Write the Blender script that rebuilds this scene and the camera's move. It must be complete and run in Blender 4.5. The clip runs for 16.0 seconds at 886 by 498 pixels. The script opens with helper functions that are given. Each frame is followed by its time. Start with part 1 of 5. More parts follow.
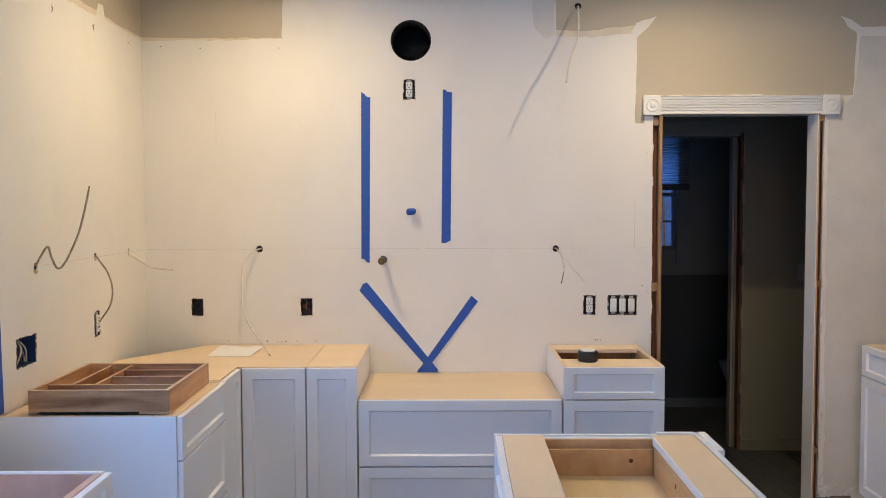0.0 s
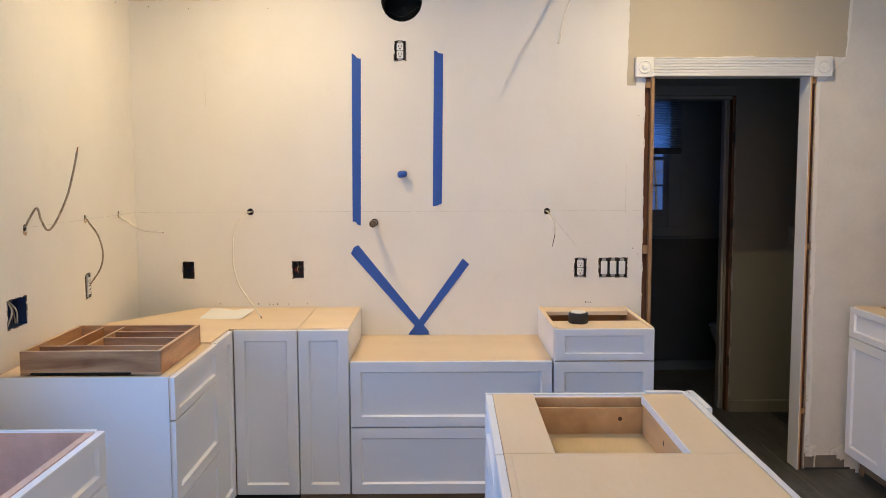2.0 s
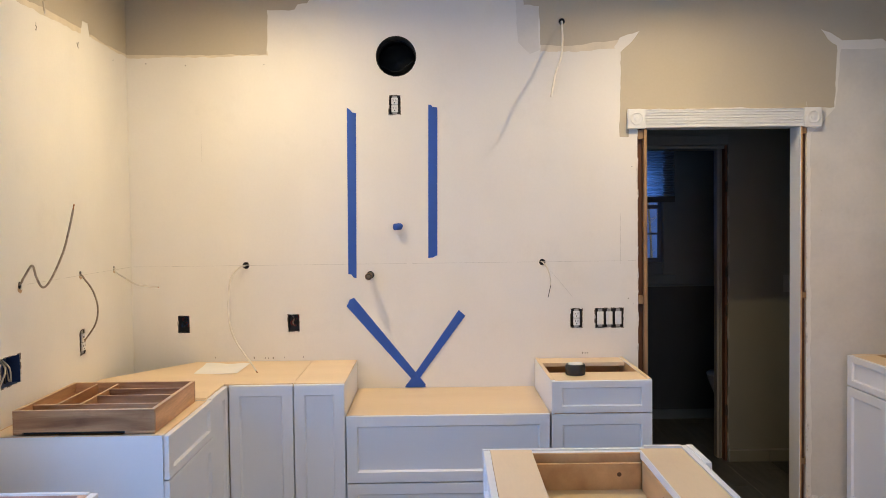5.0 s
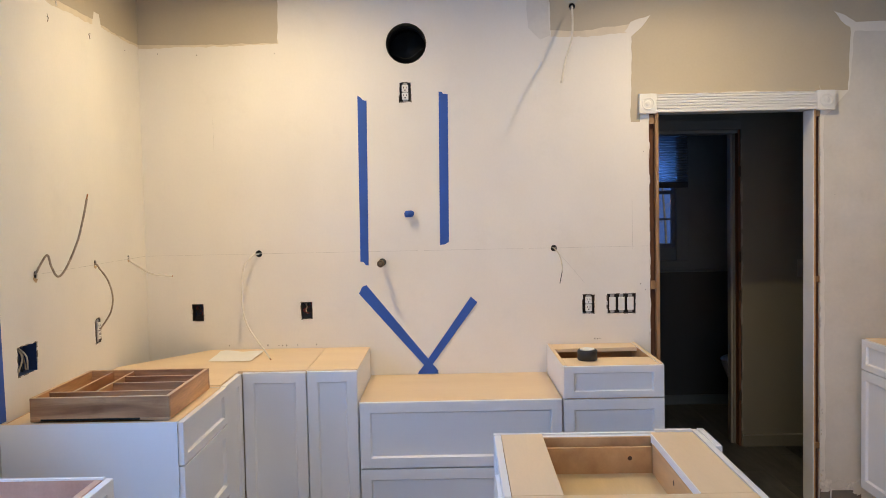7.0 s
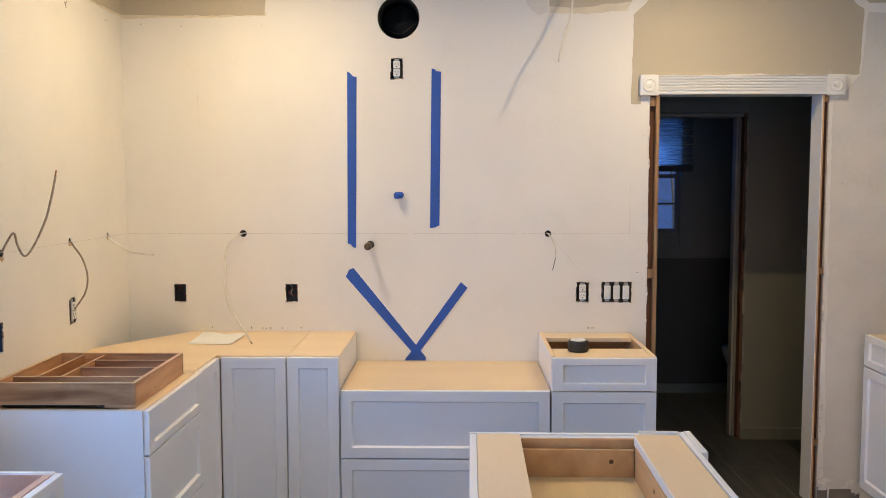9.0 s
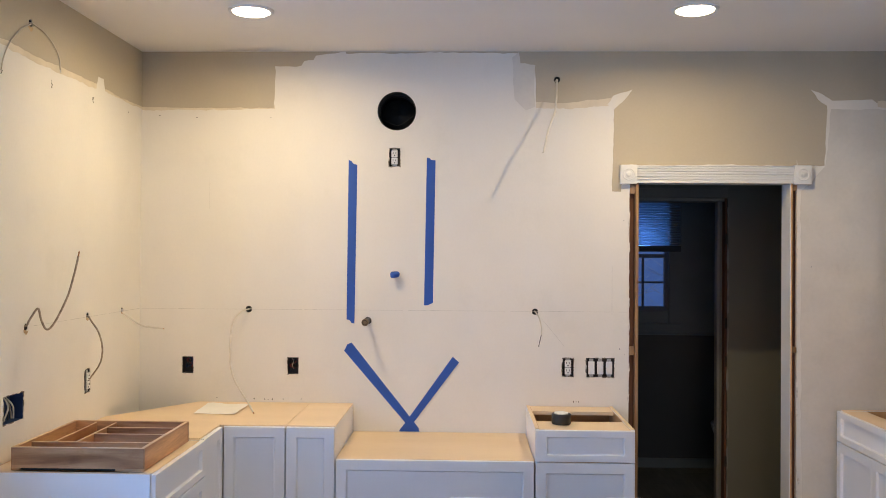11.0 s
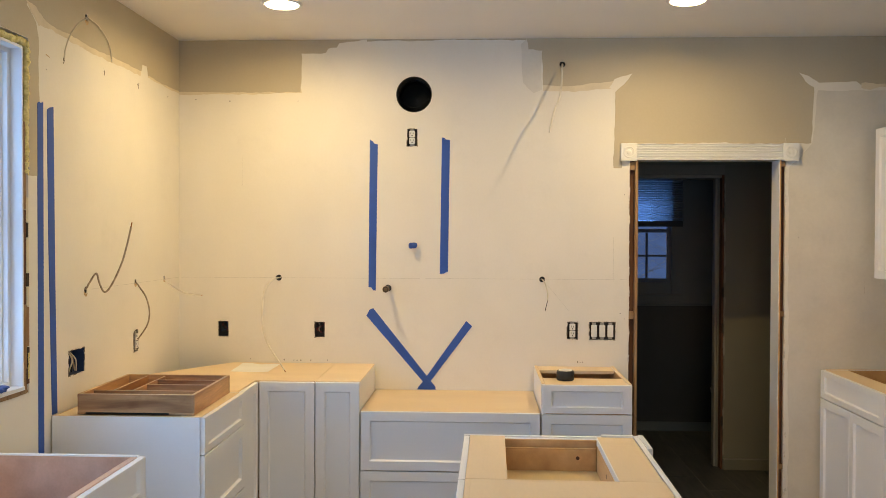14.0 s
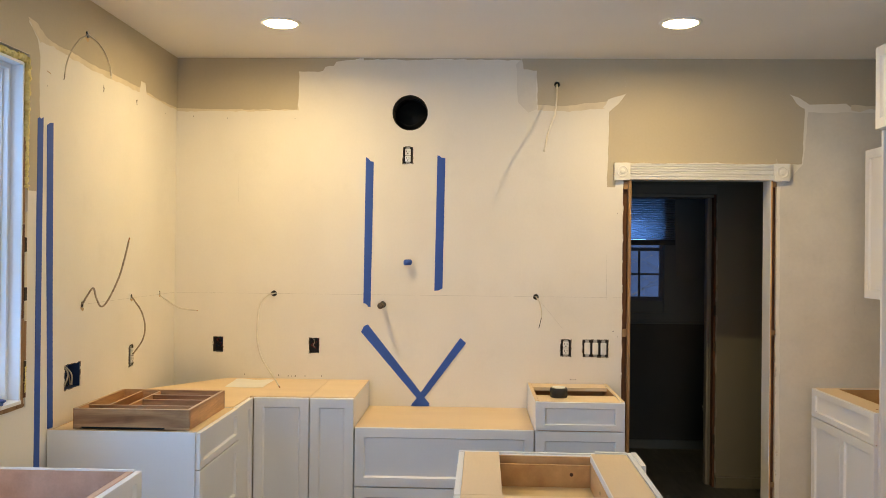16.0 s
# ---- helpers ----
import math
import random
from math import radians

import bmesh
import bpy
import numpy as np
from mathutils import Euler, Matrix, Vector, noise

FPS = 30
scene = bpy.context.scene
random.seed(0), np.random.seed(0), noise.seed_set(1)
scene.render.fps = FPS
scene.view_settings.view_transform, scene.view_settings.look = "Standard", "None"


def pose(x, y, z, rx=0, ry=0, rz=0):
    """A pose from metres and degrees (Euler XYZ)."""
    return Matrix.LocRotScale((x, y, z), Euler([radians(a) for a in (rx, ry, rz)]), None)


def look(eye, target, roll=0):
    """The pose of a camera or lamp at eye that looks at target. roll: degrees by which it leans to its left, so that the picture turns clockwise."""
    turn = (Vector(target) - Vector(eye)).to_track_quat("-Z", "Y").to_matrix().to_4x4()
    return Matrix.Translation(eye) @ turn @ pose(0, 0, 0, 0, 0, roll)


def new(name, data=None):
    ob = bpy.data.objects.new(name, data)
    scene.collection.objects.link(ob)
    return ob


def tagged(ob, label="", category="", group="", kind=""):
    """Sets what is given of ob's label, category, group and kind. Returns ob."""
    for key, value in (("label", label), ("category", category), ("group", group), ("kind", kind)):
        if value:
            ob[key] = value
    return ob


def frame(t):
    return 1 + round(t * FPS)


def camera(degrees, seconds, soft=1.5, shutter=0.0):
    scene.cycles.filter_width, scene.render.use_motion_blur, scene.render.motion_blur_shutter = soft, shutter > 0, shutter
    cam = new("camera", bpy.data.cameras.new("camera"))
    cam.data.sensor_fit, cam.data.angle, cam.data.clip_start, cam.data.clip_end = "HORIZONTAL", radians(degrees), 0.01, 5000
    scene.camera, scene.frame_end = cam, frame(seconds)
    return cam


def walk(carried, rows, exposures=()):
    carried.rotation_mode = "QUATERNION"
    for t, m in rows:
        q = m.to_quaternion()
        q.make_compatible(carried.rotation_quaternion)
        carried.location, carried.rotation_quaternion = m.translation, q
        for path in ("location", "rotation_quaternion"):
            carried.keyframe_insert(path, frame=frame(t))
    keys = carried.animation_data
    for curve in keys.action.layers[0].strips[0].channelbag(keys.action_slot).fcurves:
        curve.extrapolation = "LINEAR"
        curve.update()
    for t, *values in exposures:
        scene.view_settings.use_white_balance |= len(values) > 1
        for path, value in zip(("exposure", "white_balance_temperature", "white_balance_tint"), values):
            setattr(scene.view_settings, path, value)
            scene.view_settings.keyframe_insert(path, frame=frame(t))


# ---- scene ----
cam = camera(54.3, 16.0, soft=0.87)
PATH = [
    (0, (1.554, -4.446, 1.606), (1.545, -2.449, 1.501), -0.2),
    (0.5, (1.558, -4.44, 1.6), (1.548, -2.444, 1.474), -0.4),
    (1, (1.559, -4.436, 1.596), (1.557, -2.441, 1.453), -0.4),
    (1.5, (1.555, -4.434, 1.585), (1.562, -2.44, 1.42), -0.2),
    (2, (1.558, -4.448, 1.586), (1.567, -2.456, 1.404), -0.2),
    (2.5, (1.558, -4.455, 1.595), (1.568, -2.462, 1.43), -0.4),
    (3, (1.568, -4.455, 1.598), (1.581, -2.459, 1.467), -0.7),
    (3.5, (1.559, -4.446, 1.599), (1.579, -2.449, 1.495), -0.7),
    (4, (1.559, -4.449, 1.607), (1.585, -2.45, 1.533), -0.6),
    (6.5, (1.558, -4.451, 1.615), (1.551, -2.453, 1.531), -1.1),
    (7, (1.575, -4.46, 1.606), (1.56, -2.463, 1.505), -1.2),
    (7.5, (1.612, -4.463, 1.604), (1.595, -2.467, 1.468), -1.0),
    (7.8, (1.641, -4.462, 1.59), (1.613, -2.47, 1.405), -0.6),
    (8, (1.657, -4.457, 1.584), (1.616, -2.47, 1.362), -0.5),
    (8.3, (1.669, -4.435, 1.593), (1.621, -2.451, 1.339), -0.3),
    (8.5, (1.672, -4.408, 1.604), (1.626, -2.424, 1.355), -0.2),
    (8.7, (1.674, -4.373, 1.616), (1.631, -2.386, 1.39), 0),
    (9, (1.675, -4.311, 1.636), (1.636, -2.317, 1.479), -0.1),
    (9.2, (1.675, -4.269, 1.65), (1.639, -2.271, 1.553), -0.4),
    (9.5, (1.67, -4.226, 1.671), (1.638, -2.226, 1.645), -0.7),
    (9.7, (1.664, -4.221, 1.679), (1.634, -2.221, 1.683), -0.6),
    (11.8, (1.888, -4.821, 1.668), (1.797, -2.823, 1.686), 1.3),
    (12, (1.923, -4.84, 1.648), (1.814, -2.843, 1.675), 1.3),
    (12.2, (1.946, -4.867, 1.634), (1.82, -2.871, 1.658), 1.3),
    (12.5, (1.958, -4.914, 1.63), (1.803, -2.92, 1.637), 0.9),
    (12.7, (1.948, -4.936, 1.632), (1.776, -2.943, 1.631), 0.3),
    (13, (1.9, -4.953, 1.637), (1.726, -2.961, 1.625), -0.8),
    (13.2, (1.851, -4.958, 1.63), (1.695, -2.964, 1.61), -1.4),
    (13.5, (1.788, -4.964, 1.617), (1.669, -2.968, 1.582), -1.5),
    (13.7, (1.772, -4.97, 1.619), (1.671, -2.973, 1.58), -0.9),
    (14, (1.766, -4.979, 1.623), (1.677, -2.981, 1.592), 0.2),
    (14.5, (1.747, -4.987, 1.616), (1.668, -2.988, 1.604), 1.1),
    (15, (1.751, -5.007, 1.62), (1.664, -3.009, 1.609), 1.2),
    (15.5, (1.749, -5.015, 1.622), (1.662, -3.017, 1.617), 1.0),
    (16, (1.752, -5.014, 1.625), (1.681, -3.016, 1.633), 0.6),
]
walk(cam, [(t, look(eye, target, roll)) for t, eye, target, roll in PATH],
     [(0, -0.15, 6650, 9.5), (1.5, -0.08, 6650, 9.5), (2, -0.06, 6900, 10), (4, 0.0, 6900, 9.5), (6.5, -0.08, 6950, 9.5), (8.5, -0.04, 6800, 10.5), (9.5, -0.03, 7100, 8.5), (12.0, -0.09, 6650, 10), (12.5, -0.06, 7250, 10), (13.0, -0.06, 8200, 6), (13.5, -0.07, 8700, 4.5), (14.0, -0.07, 8900, 4.5), (16, -0.07, 8900, 4.5)])

# ---- light ----
world = bpy.data.worlds.new("dusk_sky")
scene.world = world
world.use_nodes = True
wn = world.node_tree
sky = wn.nodes.new("ShaderNodeTexSky")
sky.sky_type, sky.sun_disc = "NISHITA", False
sky.sun_elevation, sky.sun_rotation = radians(4), radians(200)
wn.nodes["Background"].inputs["Strength"].default_value = 0.12
wn.links.new(sky.outputs[0], wn.nodes["Background"].inputs["Color"])

WARM = (1.0, 0.795, 0.485)
DUSK = (0.45, 0.61, 1.0)


def lamp(name, kind, energy, colour, at, target, size=0.1, size_y=None):
    data = bpy.data.lights.new(name, kind)
    data.energy, data.color = energy, colour
    if kind == "AREA":
        data.shape, data.size = ("RECTANGLE", size) if size_y else ("DISK", size)
        data.spread = radians(180 if size_y else 172)
        if size_y:
            data.size_y = size_y
    if kind == "SUN":
        data.angle = radians(12)
    ob = new(name, data)
    ob.matrix_world = look(at, target)
    return ob


lamp("sun", "SUN", 0.5, (1, 0.9, 0.8), (20, -30, 6), (0, 0, 0))
# The last three cans are unseen, added as weak fill light.
CANS = [(0.786, -0.775), (2.746, -0.785), (0.786, -2.9), (2.746, -2.9), (1.77, -5.0)]
CAN_WATTS = [12.6, 12.2, 1.2, 0.8, 1.2]
for (cx, cy), watts in zip(CANS, CAN_WATTS):
    lamp("can_light", "AREA", watts, WARM, (cx, cy, 2.736), (cx, cy + 0.0001, 0), 0.03)
lamp("window_daylight", "AREA", 84, (0.13, 0.40, 1.0), (-0.42, -2.32, 1.69), (2, -2.32, 1.5), 2.1, 2.0)
lamp("rear_window_daylight", "AREA", 38, DUSK, (1.9, -6.62, 1.17), (1.9, 0, 1.1), 2.9, 1.95)
lamp("bathroom_daylight", "AREA", 2.0, (0.11, 0.34, 1.0), (2.97, 2.42, 1.81), (2.97, 0, 1.81), 0.5, 0.16)


# ---- materials ----
def material(name, colour, rough=0.5, metal=0.0, vary=0.06, scale=6.0, fine=0.0, fine_scale=180.0, bump=0.0, stretch=(1, 1, 1), second=None, per_object=0.0, specular=0.5, stain=None, swirl=0.0):
    """Plain paint, plastic or stuff: two scales of variation and a fine relief."""
    m = bpy.data.materials.new(name)
    m.use_nodes = True
    t, b = m.node_tree, m.node_tree.nodes["Principled BSDF"]
    b.inputs["Metallic"].default_value = metal
    b.inputs["Specular IOR Level"].default_value = specular
    co = t.nodes.new("ShaderNodeTexCoord")
    mp = t.nodes.new("ShaderNodeMapping")
    mp.inputs["Scale"].default_value = stretch
    t.links.new(co.outputs["Object"], mp.inputs["Vector"])
    if per_object:
        info = t.nodes.new("ShaderNodeObjectInfo")
        add = t.nodes.new("ShaderNodeVectorMath")
        add.operation = "MULTIPLY_ADD"
        add.inputs[1].default_value = (37, 11, 23)
        t.links.new(info.outputs["Random"], add.inputs[0])
        t.links.new(mp.outputs[0], add.inputs[2])
        where = add.outputs[0]
    else:
        where = mp.outputs[0]
    big = t.nodes.new("ShaderNodeTexNoise")
    big.inputs["Scale"].default_value, big.inputs["Detail"].default_value, big.inputs["Distortion"].default_value = scale, 5, swirl
    small = t.nodes.new("ShaderNodeTexNoise")
    small.inputs["Scale"].default_value, small.inputs["Detail"].default_value = fine_scale, 3
    for n in (big, small):
        t.links.new(where, n.inputs["Vector"])
    mix = t.nodes.new("ShaderNodeMix")
    mix.data_type = "RGBA"
    dark = second or tuple(c * (1 - vary) for c in colour)
    light = colour if second else tuple(min(1, c * (1 + vary)) for c in colour)
    mix.inputs["A"].default_value, mix.inputs["B"].default_value = (*dark, 1), (*light, 1)
    ramp = t.nodes.new("ShaderNodeMapRange")
    ramp.inputs["From Min"].default_value, ramp.inputs["From Max"].default_value = 0.32, 0.68
    t.links.new(big.outputs["Fac"], ramp.inputs["Value"])
    t.links.new(ramp.outputs[0], mix.inputs["Factor"])
    out = mix.outputs["Result"]
    if fine:
        hs = t.nodes.new("ShaderNodeHueSaturation")
        mr = t.nodes.new("ShaderNodeMapRange")
        mr.inputs["To Min"].default_value, mr.inputs["To Max"].default_value = 1 - fine, 1 + fine
        t.links.new(small.outputs["Fac"], mr.inputs["Value"])
        t.links.new(mr.outputs[0], hs.inputs["Value"])
        t.links.new(out, hs.inputs["Color"])
        out = hs.outputs[0]
    if stain:
        blot, gate, tint = t.nodes.new("ShaderNodeTexNoise"), t.nodes.new("ShaderNodeMapRange"), t.nodes.new("ShaderNodeMix")
        blot.inputs["Scale"].default_value, blot.inputs["Detail"].default_value, blot.inputs["Roughness"].default_value = stain[1], 8, 0.68
        gate.inputs["From Min"].default_value, gate.inputs["From Max"].default_value, gate.inputs["To Max"].default_value = 0.56, 0.76, stain[2]
        t.links.new(co.outputs["Object"], blot.inputs["Vector"])
        t.links.new(blot.outputs["Fac"], gate.inputs["Value"])
        tint.data_type, tint.blend_type = "RGBA", "MULTIPLY"
        tint.inputs["B"].default_value = (*stain[0], 1)
        t.links.new(gate.outputs[0], tint.inputs["Factor"])
        t.links.new(out, tint.inputs["A"])
        out = tint.outputs["Result"]
    if per_object:
        hs = t.nodes.new("ShaderNodeHueSaturation")
        mr = t.nodes.new("ShaderNodeMapRange")
        mr.inputs["To Min"].default_value, mr.inputs["To Max"].default_value = 1 - per_object, 1 + per_object
        t.links.new(info.outputs["Random"], mr.inputs["Value"])
        t.links.new(mr.outputs[0], hs.inputs["Value"])
        t.links.new(out, hs.inputs["Color"])
        out = hs.outputs[0]
    t.links.new(out, b.inputs["Base Color"])
    rr = t.nodes.new("ShaderNodeMapRange")
    rr.inputs["To Min"].default_value, rr.inputs["To Max"].default_value = max(0.02, rough - 0.06), min(1, rough + 0.08)
    t.links.new(big.outputs["Fac"], rr.inputs["Value"])
    t.links.new(rr.outputs[0], b.inputs["Roughness"])
    if bump:
        bp = t.nodes.new("ShaderNodeBump")
        bp.inputs["Strength"].default_value, bp.inputs["Distance"].default_value = bump, 0.002
        t.links.new(small.outputs["Fac"], bp.inputs["Height"])
        t.links.new(bp.outputs[0], b.inputs["Normal"])
    return m


def glow(name, colour, strength):
    m = bpy.data.materials.new(name)
    m.use_nodes = True
    b = m.node_tree.nodes["Principled BSDF"]
    b.inputs["Base Color"].default_value = (*colour, 1)
    b.inputs["Emission Color"].default_value = (*colour, 1)
    b.inputs["Emission Strength"].default_value = strength
    return m


primer = material("primed_drywall", (0.80, 0.765, 0.70), 0.75, vary=0.032, scale=1.9, fine=0.022, fine_scale=70, bump=0.07, stretch=(1.2, 1.2, 0.9), stain=((0.88, 0.875, 0.86), 2.6, 0.5))
# White trim darkened in colour to stand for the unlit hall.
hall_trim = material("hall_trim_dimmed", (0.27, 0.26, 0.225), 0.5, vary=0.05, scale=6)
# Mottled primer, its tone also lowered for shade beside the right-hand cabinets.
primer_patch = material("darkened_primer_patch", (0.69, 0.655, 0.59), 0.78, vary=0.05, scale=5, fine=0.05, fine_scale=45, bump=0.3, stain=((0.86, 0.85, 0.83), 6, 0.6))
old_paint = material("old_taupe_paint", (0.50, 0.435, 0.325), 0.6, vary=0.04, scale=2.2, fine=0.03, fine_scale=70, bump=0.12)
torn_paper = material("torn_drywall_paper", (0.715, 0.635, 0.50), 0.85, vary=0.08, scale=9, fine=0.05, bump=0.2)
torn_white = material("crumbled_gypsum", (0.74, 0.70, 0.64), 0.9, vary=0.2, scale=40, fine=0.15, bump=0.8)
ceiling_paint = material("flat_ceiling_paint", (0.86, 0.83, 0.79), 0.85, vary=0.02, scale=1.2, fine=0.02, bump=0.15)
# Beige set far darker than its paint, for the hall's lack of light.
hall_paint = material("hall_beige_dimmed", (0.188, 0.183, 0.150), 0.6, vary=0.04, scale=2, fine=0.03, bump=0.1)
bath_paint = material("dark_blue_wall_paint", (0.135, 0.175, 0.20), 0.6, vary=0.08, scale=3, fine=0.03, bump=0.1)
bath_panel = material("near_black_wainscot_paint", (0.042, 0.053, 0.062), 0.55, vary=0.1, scale=3, fine=0.03)
trim_white = material("white_trim_paint", (0.80, 0.79, 0.76), 0.4, vary=0.02, scale=5, fine=0.015, bump=0.05)
cab_white = material("white_cabinet_paint", (0.84, 0.84, 0.855), 0.38, vary=0.012, scale=3, fine=0.012, fine_scale=90, bump=0.03)
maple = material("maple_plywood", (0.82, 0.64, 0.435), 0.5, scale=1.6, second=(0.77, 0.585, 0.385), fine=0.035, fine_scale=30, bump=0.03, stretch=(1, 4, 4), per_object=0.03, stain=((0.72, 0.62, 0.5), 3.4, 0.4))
rosy = material("rosy_plywood_lining", (0.74, 0.485, 0.375), 0.55, scale=2.4, second=(0.62, 0.375, 0.275), fine=0.08, fine_scale=24, stretch=(1, 5, 5))
pale_ply = material("pale_drawer_plywood", (0.74, 0.56, 0.32), 0.5, scale=3, second=(0.66, 0.50, 0.27), fine=0.05, fine_scale=30, stretch=(1, 5, 5))
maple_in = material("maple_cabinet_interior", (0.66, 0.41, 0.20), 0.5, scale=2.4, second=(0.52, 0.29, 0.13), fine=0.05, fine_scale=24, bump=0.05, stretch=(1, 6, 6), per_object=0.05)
raw_ply = material("raw_plywood_edge", (0.52, 0.36, 0.21), 0.7, vary=0.12, scale=9, fine=0.12, bump=0.2, stretch=(1, 1, 14))
# Raw plywood with the shadow under the cabinets put into its colour.
kick_ply_shaded = material("shaded_toe_kick_board", (0.27, 0.185, 0.12), 0.7, vary=0.12, scale=9, fine=0.12, stretch=(1, 1, 10))
walnut = material("alder_tray_wood", (0.62, 0.365, 0.19), 0.42, scale=2.2, second=(0.26, 0.118, 0.053), fine=0.16, fine_scale=34, bump=0.08, stretch=(0.9, 9, 9), swirl=0.9, per_object=0.14, stain=((0.45, 0.35, 0.3), 7, 0.5))
walnut_long = material("alder_tray_wood_lengthwise", (0.68, 0.375, 0.175), 0.45, scale=2.6, second=(0.30, 0.118, 0.046), fine=0.18, fine_scale=34, bump=0.08, stretch=(9, 0.9, 9), swirl=0.5, per_object=0.12)
# Lighter copy of the tray wood: ceiling light put into the rim colour.
lit_edge = material("tray_edge_lit_tone", (0.66, 0.46, 0.29), 0.5, scale=5, second=(0.54, 0.35, 0.20), fine=0.12, fine_scale=40)
# Near-black framing tone, the shade of the gaps put into the colour.
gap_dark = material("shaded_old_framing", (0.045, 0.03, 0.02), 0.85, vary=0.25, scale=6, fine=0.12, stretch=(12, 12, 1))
crumb = material("dusty_cut_out_edge", (0.24, 0.205, 0.165), 0.9, vary=0.35, scale=60, fine=0.25, bump=0.8)
box_dark = material("dark_brown_box_plastic", (0.045, 0.036, 0.03), 0.5, vary=0.3, scale=30)
stud_wood = material("bare_jamb_wood", (0.38, 0.23, 0.12), 0.65, scale=5, second=(0.24, 0.125, 0.06), fine=0.12, bump=0.2, stretch=(12, 12, 1))
stud_grey = material("weathered_sill_wood", (0.22, 0.185, 0.15), 0.85, vary=0.2, scale=8, fine=0.15, bump=0.3)
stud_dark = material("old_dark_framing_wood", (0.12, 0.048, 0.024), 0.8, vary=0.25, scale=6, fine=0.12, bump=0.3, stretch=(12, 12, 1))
tile_dark = material("dark_wood_look_tile", (0.108, 0.105, 0.093), 0.42, scale=4.5, second=(0.044, 0.042, 0.038), fine=0.2, fine_scale=40, bump=0.12, stretch=(7, 1, 1), per_object=0.1)
grout = material("grey_grout", (0.185, 0.18, 0.168), 0.9, vary=0.1, scale=10, fine=0.1, bump=0.3)
blue_tape = material("blue_painters_tape", (0.022, 0.092, 0.40), 0.65, vary=0.07, scale=9, fine=0.08, fine_scale=300, bump=0.25)
black_plastic = material("black_plastic", (0.014, 0.014, 0.015), 0.4, vary=0.2, scale=12)
duct_black = material("black_duct_metal", (0.022, 0.023, 0.021), 0.5, metal=0.0, vary=0.2, scale=8)
box_blue = material("blue_box_plastic", (0.014, 0.036, 0.105), 0.5, vary=0.12, scale=20)
device_white = material("white_device_plastic", (0.78, 0.77, 0.74), 0.3, vary=0.02, scale=20)
# Near-black that mostly stands in for shade inside holes, slots and gaps.
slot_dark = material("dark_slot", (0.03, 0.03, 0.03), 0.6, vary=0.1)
steel = material("galvanised_steel", (0.42, 0.41, 0.39), 0.4, metal=0.9, vary=0.12, scale=60)
cable_white = material("white_cable_sheath", (0.72, 0.67, 0.58), 0.5, vary=0.06, scale=30)
cable_grey = material("grey_cable_sheath", (0.34, 0.275, 0.205), 0.5, vary=0.35, scale=60, fine=0.2)
cable_pale = material("dull_cable_sheath", (0.62, 0.56, 0.46), 0.5, vary=0.1, scale=30)
wire_red = material("red_wire", (0.20, 0.02, 0.018), 0.5)
old_brass = material("tarnished_brass", (0.22, 0.15, 0.09), 0.45, metal=0.6, vary=0.2, scale=40)
pipe_iron = material("dark_iron_pipe", (0.075, 0.058, 0.042), 0.42, metal=0.55, vary=0.25, scale=60, fine=0.2, bump=0.2)
copper = material("copper_wire", (0.45, 0.2, 0.09), 0.35, metal=0.8)
pencil = material("pencil_mark", (0.61, 0.58, 0.525), 0.8, vary=0.15, scale=30)
paper = material("white_paper_sheet", (0.86, 0.84, 0.80), 0.75, vary=0.02, scale=8)
foam = material("yellow_spray_foam", (0.90, 0.80, 0.40), 0.8, scale=30, second=(0.74, 0.60, 0.22), fine=0.12, fine_scale=120, bump=0.3)
vinyl = material("white_window_vinyl", (0.82, 0.83, 0.85), 0.35, vary=0.015, scale=4)
porcelain = material("white_porcelain", (0.6, 0.6, 0.6), 0.12, vary=0.01)
ground_soil = material("winter_lawn", (0.07, 0.075, 0.045), 0.95, vary=0.3, scale=0.6, fine=0.3, fine_scale=5, bump=0.5)
# Bark colour paled to suggest skylight on the branches.
bark = material("sky_lit_tree_bark", (0.40, 0.43, 0.47), 0.9, vary=0.25, scale=8, fine=0.2, bump=0.6)
led = glow("led_diffuser", (1.0, 0.82, 0.55), 44)

knot_dark = material("dirty_anchor_brown", (0.12, 0.10, 0.075), 0.8, vary=0.3, scale=40)

glass = bpy.data.materials.new("window_glass")
glass.use_nodes = True
gb = glass.node_tree.nodes["Principled BSDF"]
gb.inputs["Transmission Weight"].default_value, gb.inputs["Roughness"].default_value, gb.inputs["IOR"].default_value = 1.0, 0.02, 1.45

shade_cloth = bpy.data.materials.new("pleated_shade_cloth")
shade_cloth.use_nodes = True
st = shade_cloth.node_tree
tr, df, mx = st.nodes.new("ShaderNodeBsdfTranslucent"), st.nodes.new("ShaderNodeBsdfDiffuse"), st.nodes.new("ShaderNodeMixShader")
wv = st.nodes.new("ShaderNodeTexNoise")
wv.inputs["Scale"].default_value = 60
cr = st.nodes.new("ShaderNodeMix")
cr.data_type = "RGBA"
cr.inputs["A"].default_value, cr.inputs["B"].default_value = (0.36, 0.42, 0.52, 1), (0.44, 0.5, 0.6, 1)
st.links.new(wv.outputs["Fac"], cr.inputs["Factor"])
for n in (tr, df):
    st.links.new(cr.outputs["Result"], n.inputs["Color"])
mx.inputs[0].default_value = 0.4
st.links.new(tr.outputs[0], mx.inputs[1])
st.links.new(df.outputs[0], mx.inputs[2])
st.links.new(mx.outputs[0], st.nodes["Material Output"].inputs["Surface"])


# ---- builders ----
from mathutils.geometry import delaunay_2d_cdt


